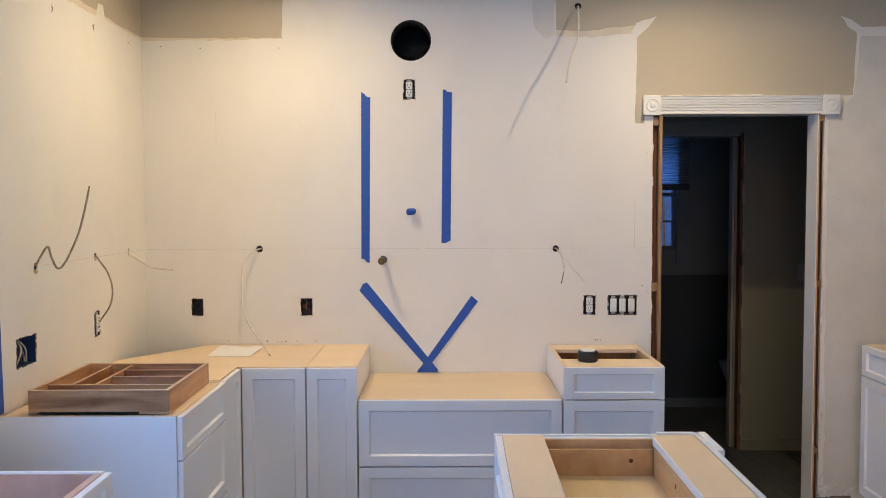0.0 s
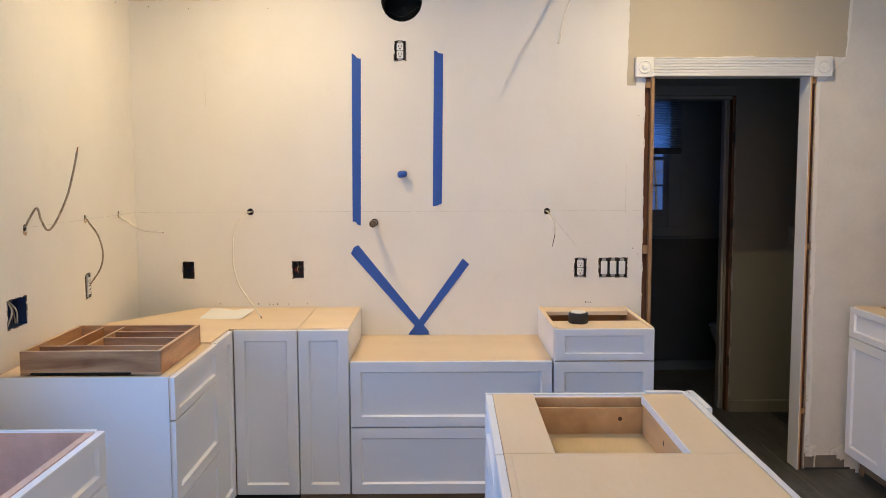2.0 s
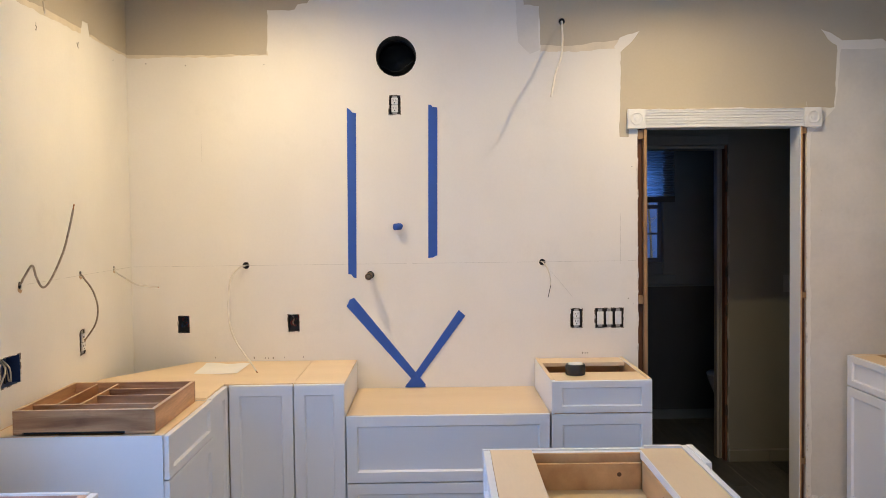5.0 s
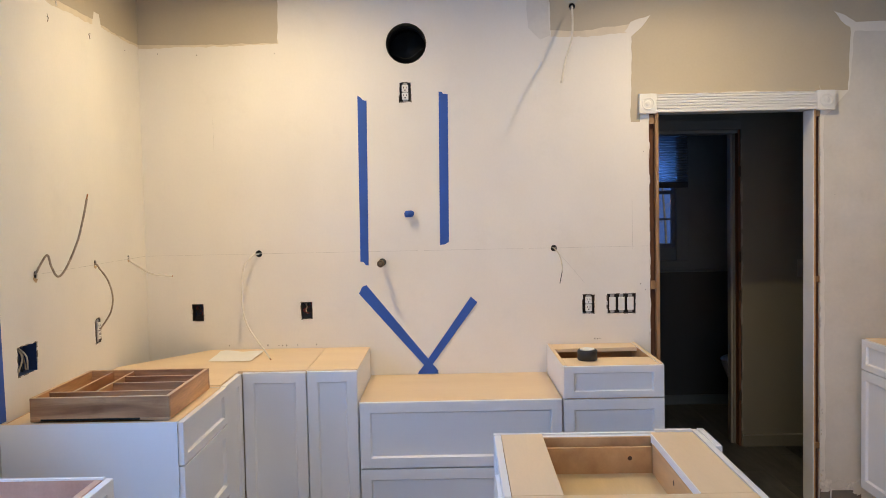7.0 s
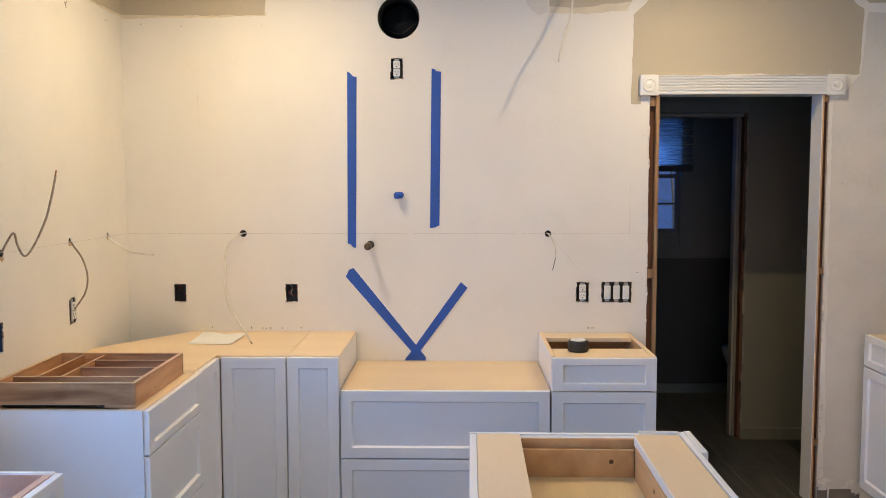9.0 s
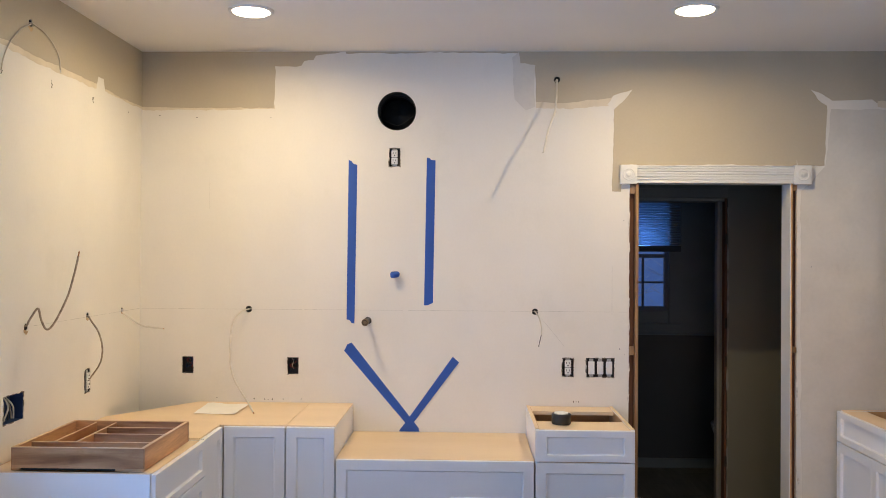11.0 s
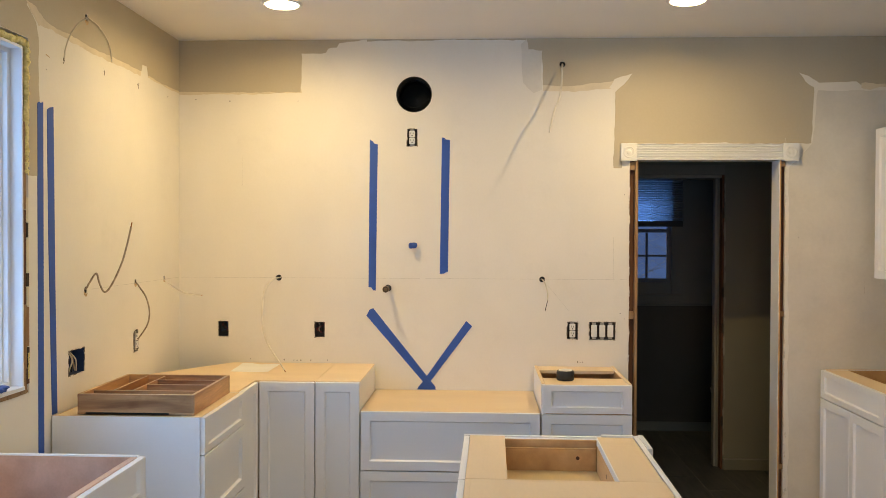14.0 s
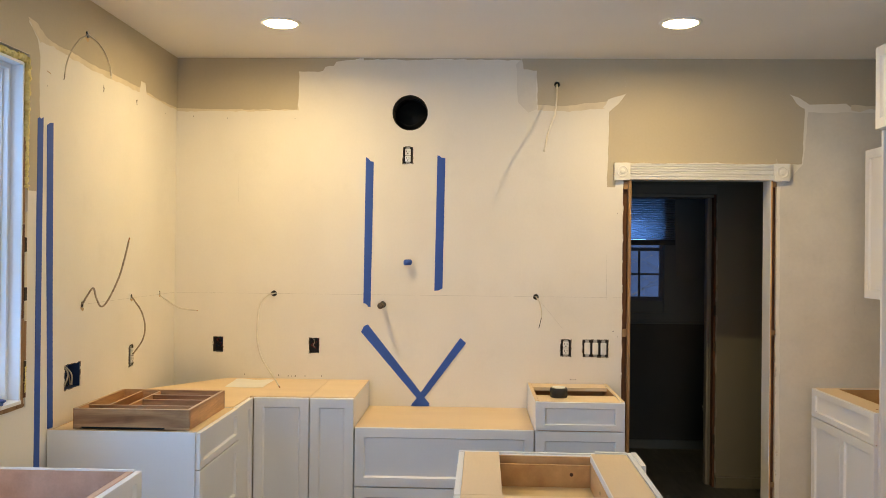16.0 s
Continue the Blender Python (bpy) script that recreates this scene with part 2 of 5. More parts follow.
def mesh_of(name, bm, mat, smooth=False):
    me = bpy.data.meshes.new(name)
    bmesh.ops.recalc_face_normals(bm, faces=bm.faces)
    bm.to_mesh(me)
    bm.free()
    me.materials.append(mat)
    if smooth:
        me.polygons.foreach_set("use_smooth", [True] * len(me.polygons))
    return me


def part(name, bm, mat, parent, label="", smooth=False):
    ob = new(name, mesh_of(name, bm, mat, smooth))
    ob.parent = parent
    if label:
        ob["label"] = label
    return ob


def thing(name, at=None, label="", category="", group="", kind=""):
    ob = new(name)
    ob.empty_display_size = 0.1
    ob.matrix_basis = at if at is not None else Matrix()
    return tagged(ob, label, category, group, kind)


def solid(name, bm, mat, label="", category="", kind="", smooth=False, at=None, group=""):
    ob = new(name, mesh_of(name, bm, mat, smooth))
    if at is not None:
        ob.matrix_basis = at
    return tagged(ob, label, category, group, kind)


def box(x0, x1, y0, y1, z0, z1, bevel=0.0, bm=None):
    own = bmesh.new()
    v = [own.verts.new((x, y, z)) for x in (x0, x1) for y in (y0, y1) for z in (z0, z1)]
    for f in ((0, 1, 3, 2), (4, 6, 7, 5), (0, 4, 5, 1), (2, 3, 7, 6), (0, 2, 6, 4), (1, 5, 7, 3)):
        own.faces.new([v[i] for i in f])
    if bevel:
        bmesh.ops.bevel(own, geom=own.edges[:], offset=bevel, segments=2, affect="EDGES", profile=0.6)
    if bm is None:
        return own
    me = bpy.data.meshes.new("tmp")
    own.to_mesh(me)
    own.free()
    bm.from_mesh(me)
    bpy.data.meshes.remove(me)
    return bm


def lathe(profile, n=32, axis="z", centre=(0, 0, 0), bm=None, cap=True):
    """Rings of (radius, height) turned round an axis."""
    bm = bm or bmesh.new()
    cx, cy, cz = centre
    rings = []
    for r, h in profile:
        ring = []
        for i in range(n):
            a = 2 * math.pi * i / n
            u, w = r * math.cos(a), r * math.sin(a)
            p = {"z": (u, w, h), "y": (u, h, w), "x": (h, u, w)}[axis]
            ring.append(bm.verts.new((p[0] + cx, p[1] + cy, p[2] + cz)))
        rings.append(ring)
    for a, b in zip(rings, rings[1:]):
        for i in range(n):
            bm.faces.new((a[i], a[(i + 1) % n], b[(i + 1) % n], b[i]))
    for ring in (rings[0], rings[-1]) if cap and profile[0] != profile[-1] else ():
        if (ring[0].co - ring[n // 2].co).length > 1e-4:
            bm.faces.new(ring)
    return bm


def spline(pts, steps=8):
    out = []
    P = [Vector(p) for p in pts]
    P = [2 * P[0] - P[1]] + P + [2 * P[-1] - P[-2]]
    for a, b, c, d in zip(P, P[1:], P[2:], P[3:]):
        for i in range(steps):
            t = i / steps
            out.append(0.5 * (2 * b + (c - a) * t + (2 * a - 5 * b + 4 * c - d) * t * t + (3 * b - a - 3 * c + d) * t ** 3))
    return out + [P[-2]]


def tube(pts, r, n=8, smooth_path=True, bm=None):
    """A round cable or rod along a path; r may be a number or a function of 0..1."""
    bm = bm or bmesh.new()
    path = spline(pts) if smooth_path else [Vector(p) for p in pts]
    rings = []
    for i, p in enumerate(path):
        d = (path[min(i + 1, len(path) - 1)] - path[max(i - 1, 0)]).normalized()
        u = d.orthogonal().normalized() if not rings else (u - d * u.dot(d)).normalized()
        w = d.cross(u)
        rad = r(i / (len(path) - 1)) if callable(r) else r
        rings.append([bm.verts.new(p + (u * math.cos(6.2832 * k / n) + w * math.sin(6.2832 * k / n)) * rad) for k in range(n)])
    for a, b in zip(rings, rings[1:]):
        for k in range(n):
            bm.faces.new((a[k], a[(k + 1) % n], b[(k + 1) % n], b[k]))
    bm.faces.new(rings[0])
    bm.faces.new(rings[-1])
    return bm


def on_back(u, v, d=0.0):
    return (u, -d, v)


def on_left(u, v, d=0.0):
    return (d, u, v)


def ragged(pts, step, amount, seed, skip=()):
    """An outline with its long edges broken up by small random offsets; edges named in skip stay straight."""
    rnd = random.Random(seed)
    out = []
    for i, a in enumerate(pts):
        b = pts[(i + 1) % len(pts)]
        a2, b2 = Vector(a), Vector(b)
        n = max(1, int((b2 - a2).length / step))
        nrm = Vector((-(b2 - a2).y, (b2 - a2).x)).normalized()
        out.append(a2)
        off = 0.0
        for k in range(1, n):
            off = 0.7 * off + rnd.uniform(-amount, amount)
            out.append(a2.lerp(b2, k / n) + nrm * (0 if i in skip else off))
    return out


def plate(outline, place, d0, d1, hole=None):
    """A thin sheet with the outline given in wall coordinates, from depth d0 to d1 off the wall; hole: (u, v, r)."""
    bm = bmesh.new()
    pts = [Vector(p) for p in outline]
    n = len(pts)
    ring = [Vector((hole[0] + hole[2] * math.cos(0.4 * k * math.pi / 4), hole[1] + hole[2] * math.sin(0.4 * k * math.pi / 4))) for k in range(20)] if hole else []
    edges = [(n + k, n + (k + 1) % 20) for k in range(20)] if hole else []
    flat, _, tris, *_ = delaunay_2d_cdt(pts + ring, edges, [list(range(n))], 1, 1e-6)
    hi = [bm.verts.new(place(p.x, p.y, d1)) for p in flat]
    for f in tris:
        c = sum((flat[k] for k in f), Vector((0, 0))) / len(f)
        if not hole or (c - Vector(hole[:2])).length > hole[2] * 0.97:
            bm.faces.new([hi[k] for k in f])
    lo = [bm.verts.new(place(p.x, p.y, d0)) for p in pts]
    up = [bm.verts.new(place(p.x, p.y, d1)) for p in pts]
    for k in range(n):
        bm.faces.new((lo[k], lo[(k + 1) % n], up[(k + 1) % n], up[k]))
    return bm


def holed_sheet(u0, u1, v0, v1, holes, place, d, depth, bm=None):
    """A wall's face at depth d with rectangular (u0, u1, v0, v1) and round (u, v, r) holes, whose sides run back by depth."""
    bm = bm or bmesh.new()
    rects = [h if len(h) == 4 else (h[0] - h[2] * 1.25, h[0] + h[2] * 1.25, h[1] - h[2] * 1.25, h[1] + h[2] * 1.25) for h in holes]
    us = sorted({u0, u1, *(round(x, 5) for r in rects for x in r[:2] if u0 < x < u1)})
    vs = sorted({v0, v1, *(round(x, 5) for r in rects for x in r[2:] if v0 < x < v1)})
    P = lambda u, v, k: bm.verts.new(place(u, v, k))
    for a, b in zip(us, us[1:]):
        for c, e in zip(vs, vs[1:]):
            mu, mv = (a + b) / 2, (c + e) / 2
            if any(r[0] < mu < r[1] and r[2] < mv < r[3] for r in rects):
                continue
            bm.faces.new([P(a, c, d), P(b, c, d), P(b, e, d), P(a, e, d)])
    for h, r in zip(holes, rects):
        if len(h) == 4:
            a, b, c, e = max(r[0], u0), min(r[1], u1), max(r[2], v0), min(r[3], v1)
            loop = [(a, c), (b, c), (b, e), (a, e)]
            for p, q in zip(loop, loop[1:] + loop[:1]):
                if p[1] == q[1] == v0:
                    continue
                bm.faces.new([P(*p, d), P(*q, d), P(*q, d - depth), P(*p, d - depth)])
        else:
            n, k = 24, h[2] * 1.25
            ring, outer = [], []
            for i in range(n):
                t = 2 * math.pi * (i + 0.5) / n
                cu, cv = math.cos(t), math.sin(t)
                m = k / max(abs(cu), abs(cv))
                ring.append((h[0] + h[2] * cu, h[1] + h[2] * cv))
                outer.append((h[0] + m * cu, h[1] + m * cv))
            for i in range(n):
                j = (i + 1) % n
                corner = None
                if max(abs(outer[i][0] - outer[j][0]), 0) > 1e-6 and abs(outer[i][1] - outer[j][1]) > 1e-6:
                    corner = (h[0] + math.copysign(k, outer[i][0] + outer[j][0] - 2 * h[0]), h[1] + math.copysign(k, outer[i][1] + outer[j][1] - 2 * h[1]))
                loop = [P(*outer[i], d)] + ([P(*corner, d)] if corner else []) + [P(*outer[j], d), P(*ring[j], d), P(*ring[i], d)]
                bm.faces.new(loop)
                bm.faces.new([P(*ring[i], d), P(*ring[j], d), P(*ring[j], d - depth), P(*ring[i], d - depth)])
    return bm


def shaker(w, h, rail=0.046, t=0.020, sink=0.011):
    """A five-piece door or drawer front: x across, z up, its back at y = 0, its face towards -y."""
    bm = bmesh.new()
    c, s = 0.0018, 0.0035

    flat = 0.65 if h < 0.2 else 1.0

    def loop(i, y):
        k = i * flat
        return [bm.verts.new((x, y, z)) for x, z in ((i, k), (w - i, k), (w - i, h - k), (i, h - k))]
    loops = [loop(0, 0), loop(0, -t + c), loop(c, -t), loop(rail, -t), loop(rail + s, -t + sink * 0.55), loop(rail + s + 0.004, -t + sink)]
    for a, b in zip(loops, loops[1:]):
        for k in range(4):
            bm.faces.new((a[k], a[(k + 1) % 4], b[(k + 1) % 4], b[k]))
    bm.faces.new(loops[-1])
    bm.faces.new(loops[0])
    return bm


def moved(ob, x, y, z):
    ob.location = (x, y, z)
    return ob


def cabinet(name, at, w, fronts, label, depth=0.61, top=0.876, deck=False, open_rails=True, kick=0.114, bottom=True, rail_front=0.09, rail_rear=0.10, lining=None, group="base cabinets", floating=False, legs=None):
    """A frameless base unit; local x across, back at y = 0, face towards -y. fronts: (x0, x1, z0, z1, part name, rail)."""
    c = thing(name, at, label, "kitchen cabinet", group)
    p, z0 = 0.018, 0.0 if floating else kick
    for x0 in (0.0005, w - p - 0.0005):
        part("side_panel", box(x0, x0 + p, -depth, -0.002, z0, top, 0.001), cab_white, c)
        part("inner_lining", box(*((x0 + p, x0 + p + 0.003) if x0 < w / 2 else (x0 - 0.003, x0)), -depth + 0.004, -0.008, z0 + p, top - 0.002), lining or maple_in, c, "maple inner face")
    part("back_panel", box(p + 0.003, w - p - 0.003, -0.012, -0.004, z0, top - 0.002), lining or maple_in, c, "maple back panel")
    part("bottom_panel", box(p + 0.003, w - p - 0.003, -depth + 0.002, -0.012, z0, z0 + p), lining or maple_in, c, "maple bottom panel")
    if deck:
        part("top_deck", box(0.001, w - 0.001, -depth, -0.002, top + 0.0005, top + 0.006, 0.001), maple, c, "bare maple plywood top")
    elif open_rails:
        part("front_rail", box(p + 0.003, w - p - 0.003, -depth, -depth + rail_front, top - 0.02, top - 0.001, 0.001), maple, c, "maple top rail")
        part("rear_rail", box(p + 0.003, w - p - 0.003, -rail_rear, -0.012, top - 0.02, top - 0.001, 0.001), maple, c, "maple top rail")
        for x0 in (0.0015, w - p + 0.0005):
            part("edge_strip", box(x0, x0 + p - 0.002, -depth + 0.001, -0.003, top + 0.0003, top + 0.002), maple, c, "bare plywood edge")
    if not floating:
        # Kick and legs use the ply tone darkened for the cabinet's shadow.
        part("toe_kick", box(0.004, w - 0.004, -depth + 0.075, -depth + 0.09, 0.022, kick - 0.001), kick_ply_shaded, c, "unfinished plywood toe kick, darkened for shadow")
        for x0 in (0.002, w - 0.028) if legs is None else legs:
            part("leg", box(x0, x0 + 0.028, -depth + 0.06, -depth + 0.074, 0.0, kick - 0.001, 0.002), kick_ply_shaded, c)
    for x0, x1, a, b, kind, rail in fronts:
        f = part(kind, shaker(x1 - x0, b - a, rail), cab_white, c)
        moved(f, x0, -depth - 0.002, a)
    return c


# ---- structure ----
CEIL, RIGHT, REAR = 2.755, 4.29, -6.6
DOOR = (2.609, 3.484, 0.0, 2.09)
VENT = (1.374, 2.436, 0.104)
back_holes = [DOOR, VENT, (0.587, 1.375, 0.018), (1.226, 1.318, 0.020), (2.115, 1.373, 0.017), (2.224, 2.604, 0.017),
              (0.231, 0.291, 1.029, 1.119), (0.797, 0.857, 1.029, 1.119), (1.334, 1.394, 2.138, 2.238), (2.258, 2.320, 1.031, 1.130), (2.385, 2.533, 1.028, 1.131)]
wall_back = solid("wall_north", holed_sheet(0, RIGHT, 0, CEIL, back_holes, on_back, 0.0, 0.06), primer, "primed drywall wall with patched old taupe paint", "wall", "structure")
holed_sheet_far = holed_sheet(-0.3, 5.2, 0, CEIL, [DOOR, VENT], on_back, -0.125, 0.0)
part("hall_side", holed_sheet_far, hall_paint, wall_back, "beige hall side, dimmed in colour")
left_holes = [(-2.95, -1.683, 1.003, 2.385), (-1.196, 1.374, 0.016), (-0.639, 1.382, 0.014), (-0.240, 1.382, 0.013), (-1.181, 2.590, 0.017), (-1.361, -1.209, 1.013, 1.122), (-0.668, -0.608, 1.024, 1.135)]
wall_left = solid("wall_west", holed_sheet(REAR, 0, 0, CEIL, left_holes, on_left, 0.0, 0.07), primer, "primed drywall wall with old taupe paint above", "wall", "structure")
part("outer_sheathing", holed_sheet(REAR - 0.2, 0.2, -0.3, CEIL, [(-2.93, -1.722, 1.03, 2.345)], on_left, -0.15, 0.0), raw_ply, wall_left)
solid("wall_east", box(RIGHT, RIGHT + 0.12, REAR, -0.001, 0, CEIL), primer, "primed drywall wall behind the cabinets", "wall", "structure")
REAR_WIN = (0.4, 3.4, 0.0, 2.15)
solid("wall_south", holed_sheet(0, RIGHT, 0, CEIL, [REAR_WIN], lambda u, v, d=0: (u, REAR + d, v), 0.0, 0.12), primer, "plain primed wall with a window opening", "wall", "structure")
solid("ceiling", box(-0.3, 5.3, REAR - 0.2, 2.6, CEIL, CEIL + 0.1), ceiling_paint, "flat white painted drywall ceiling", "ceiling", "structure")
floor = solid("floor", box(-0.3, 5.3, REAR - 0.2, 2.6, -0.12, -0.0012), grout, "dark wood-look tile floor with thin grey grout", "floor", "structure")
solid("ground", box(-300, 300, -300, 300, -0.75, -0.6), ground_soil, "dull winter lawn around the house", "ground", "structure")

# old paint left where cupboards once hung, with a torn paper fringe under it
def paint_patch(outline, fringe, place, wall, seed, skip=(), hole=None):
    part("old_paint", plate(ragged(outline, 0.025, 0.0035, seed, skip), place, 0.0, 0.0009, hole), old_paint, wall, "left-over taupe paint")
    if fringe:
        part("torn_edge", plate(ragged(fringe, 0.02, 0.004, seed + 50), place, 0.0, 0.0005), torn_paper, wall, "torn tan drywall paper")


T = CEIL - 0.002
paint_patch([(0.0012, 2.457), (0.30, 2.45), (0.714, 2.452), (0.720, 2.675), (0.862, 2.678), (0.876, 2.702), (0.926, 2.708), (0.940, 2.732), (1.02, 2.742), (1.10, T), (0.0012, T)],
            [(0.002, 2.44), (0.35, 2.437), (0.60, 2.445), (0.722, 2.446), (0.718, 2.47), (0.002, 2.47)], on_back, wall_back, 1, (0, 9, 10))
paint_patch([(2.018, T), (2.030, 2.690), (2.108, 2.682), (2.112, 2.486), (2.20, 2.480), (2.33, 2.484), (2.44, 2.497), (2.53, 2.512), (2.619, 2.548), (2.619, T)],
            [(2.113, 2.452), (2.30, 2.446), (2.42, 2.462), (2.52, 2.474), (2.524, 2.515), (2.30, 2.50), (2.113, 2.505)], on_back, wall_back, 2, (8, 9), (2.224, 2.604, 0.017))
paint_patch([(2.6192, T), (2.6192, 2.548), (2.575, 2.49), (2.524, 2.445), (2.520, 2.152), (3.626, 2.152), (3.632, 2.30), (3.637, 2.468), (3.59, 2.50), (3.5558, 2.548), (3.5558, T)], None, on_back, wall_back, 6, (0, 9, 10))
paint_patch([(2.518, 2.012), (2.564, 2.011), (2.564, 2.1515), (2.5195, 2.1515)], None, on_back, wall_back, 7, (2,))
paint_patch([(3.556, T), (3.556, 2.548), (3.60, 2.535), (3.655, 2.492), (3.76, 2.496), (3.872, 2.500), (3.895, 2.482), (3.99, 2.476), (4.07, 2.466), (RIGHT - 0.004, 2.46), (RIGHT - 0.004, T)], None, on_back, wall_back, 8, (0, 9, 10))
part("torn_edge", plate(ragged([(2.49, 2.47), (2.525, 2.452), (2.575, 2.498), (2.622, 2.551), (2.585, 2.538), (2.52, 2.518)], 0.02, 0.003, 9), on_back, 0.0, 0.0014), primer, wall_back, "torn white paper corner")
part("torn_edge", plate(ragged([(3.553, 2.552), (3.60, 2.495), (3.638, 2.468), (3.67, 2.488), (3.61, 2.530)], 0.02, 0.003, 10), on_back, 0.0, 0.0014), primer, wall_back, "torn white paper corner")
part("torn_edge", plate(ragged([(3.90, 2.462), (3.95, 2.452), (4.0, 2.468), (4.09, 2.462), (4.09, 2.482), (3.90, 2.49)], 0.02, 0.004, 11), on_back, 0.0, 0.0026), torn_paper, wall_back, "torn tan drywall paper")
part("primer_patch", plate(ragged([(2.025, T), (2.03, 2.69), (2.106, 2.684), (2.11, 2.46), (2.06, 2.44), (2.0, 2.5), (1.985, 2.72)], 0.03, 0.004, 12), on_back, 0.0, 0.0006), primer_patch, wall_back, "thin patch of primer, shade put into its tone")
# Covers the wall right of the doorway; its darker tone includes cabinet shade.
part("primer_patch", plate(ragged([(3.512, 0.10), (4.27, 0.10), (4.27, 2.44), (3.66, 2.45), (3.63, 2.15), (3.555, 2.06), (3.506, 2.02)], 0.03, 0.004, 13), on_back, 0.0, 0.0006), primer_patch, wall_back, "thin patch of primer, shade put into its tone")
paint_patch([(-1.6825, 1.852), (-1.598, 1.856), (-1.600, 2.40), (-1.62, 2.46), (-1.689, 2.512), (-1.689, 2.387), (-1.6825, 2.387)], None, on_left, wall_left, 16, (4, 5, 6))
paint_patch([(-3.4, 2.387), (-1.689, 2.387), (-1.689, 2.520), (-1.63, 2.522), (-1.55, 2.482), (-1.30, 2.474), (-1.00, 2.470), (-0.70, 2.468), (-0.56, 2.470), (-0.545, 2.508), (-0.485, 2.508), (-0.47, 2.462), (-0.25, 2.456), (-0.0002, 2.458), (-0.0002, T), (-3.4, T)],
            [(-1.575, 2.472), (-1.46, 2.456), (-1.30, 2.447), (-0.90, 2.443), (-0.566, 2.446), (-0.560, 2.485), (-1.30, 2.495), (-1.54, 2.50)], on_left, wall_left, 3, (0, 1, 13, 14, 15), (-1.181, 2.590, 0.017))
paint_patch([(1.101, T - 0.012), (1.5, T - 0.007), (2.017, T - 0.010), (2.017, T), (1.101, T)], None, on_back, wall_back, 17, (2, 3, 4))
part("torn_edge", plate(ragged([(-0.468, 2.452), (-0.20, 2.444), (-0.0015, 2.446), (-0.0015, 2.470), (-0.468, 2.472)], 0.02, 0.003, 15), on_left, 0.0, 0.0005), torn_paper, wall_left, "torn tan drywall paper")
part("torn_edge", plate(ragged([(-1.600, 2.452), (-1.632, 2.480), (-1.697, 2.530), (-1.632, 2.526), (-1.55, 2.488), (-1.50, 2.462)], 0.012, 0.004, 14), on_left, 0.0, 0.0013), torn_paper, wall_left, "torn white paper corner")

# level line pencilled on both walls
def pencil_line(u0, u1, v, place, wall, seed, slope=0.0, thick=0.0016):
    rnd = random.Random(seed)
    u = u0
    while u < u1:
        e = min(u1, u + rnd.uniform(0.12, 0.4))
        part("pencil_line", plate([(u, v + slope * (u - u0)), (e, v + slope * (e - u0)), (e, v + slope * (e - u0) + thick * rnd.uniform(0.6, 1.2)), (u, v + slope * (u - u0) + thick)], place, 0.0, 0.0006), pencil, wall, "faint pencil line")
        u = e + rnd.choice((0.0, 0.01, 0.03))


pencil_line(0.01, 2.60, 1.374, on_back, wall_back, 4)
pencil_line(-1.14, -0.01, 1.374, on_left, wall_left, 5)
part("pencil_line", plate([(2.519, 1.36), (2.5205, 1.36), (2.5205, 1.62), (2.519, 1.62)], on_back, 0.0, 0.0006), pencil, wall_back)
part("pencil_line", plate([(0.3725, 1.91), (0.3735, 1.91), (0.3728, 2.08), (0.372, 2.08)], on_back, 0.0, 0.0006), pencil, wall_back)

# screw holes and bits of old anchors
for place, wall, marks in ((on_back, wall_back, [(0.62, 0.897), (0.677, 0.895), (0.695, 0.894), (0.718, 0.895), (0.776, 0.896), (0.873, 0.897), (2.32, 0.899), (2.334, 0.898), (2.346, 0.899), (0.30, 2.40), (0.70, 2.40), (0.42, 0.90), (0.10, 2.41), (3.56, 1.62), (2.585, 1.15), (2.56, 1.18), (2.58, 1.86)]),
                           (on_left, wall_left, [(-1.004, 2.385), (-0.594, 2.399), (-0.60, 2.375), (-0.183, 2.397), (-1.0, 2.37), (-1.54, 2.29), (-1.64, 2.47), (-1.65, 1.88)])):
    for k, (u, v) in enumerate(marks):
        r = 0.0020 if k % 3 else 0.0028
        tall = 2.0 if 0.88 < v < 0.91 else 1.0
        part("screw_hole", plate([(u + r * math.cos(a) * (1 + 0.3 * math.sin(3 * a + k)), v + tall * r * math.sin(a)) for a in (0, 0.9, 1.8, 2.7, 3.6, 4.5, 5.4)], place, 0.0, 0.0008), knot_dark if tall > 1 else slot_dark, wall)

for u, v, a in ((-0.602, 2.396, 0.2), (-0.600, 2.39, 1.3), (-0.603, 2.384, 2.2), (-1.001, 2.388, 2.0), (-0.999, 2.376, 1.0), (-1.395, 2.366, 1.4), (-1.392, 2.352, 0.9)):
    c2, s2 = math.cos(a), math.sin(a)
    part("anchor_mark", plate(ragged([(u - 0.011 * c2 - 0.002 * s2, v - 0.011 * s2 + 0.002 * c2), (u - 0.011 * c2 + 0.002 * s2, v - 0.011 * s2 - 0.002 * c2), (u + 0.011 * c2, v + 0.011 * s2)], 0.004, 0.001, int(-u * 500)), on_left, 0.0, 0.0009), knot_dark, wall_left, "torn anchor mark")
part("anchor_mark", plate([(-1.545, 2.350), (-1.512, 2.344), (-1.511, 2.347), (-1.544, 2.353)], on_left, 0.0, 0.0009), raw_ply, wall_left, "thin red scratch")

# ---- kitchen doorway ----
door = thing("door_1", label="doorway with white header and bare wooden jambs, casing removed", category="doorway", kind="structure")
part("jamb", box(2.639, 2.656, -0.012, 0.135, 0, 2.066, 0.001), stud_wood, door, "bare wooden jamb edge")
part("jamb", box(3.446, 3.4495, -0.0115, 0.118, 0, 2.066, 0.001), trim_white, door, "white painted jamb")
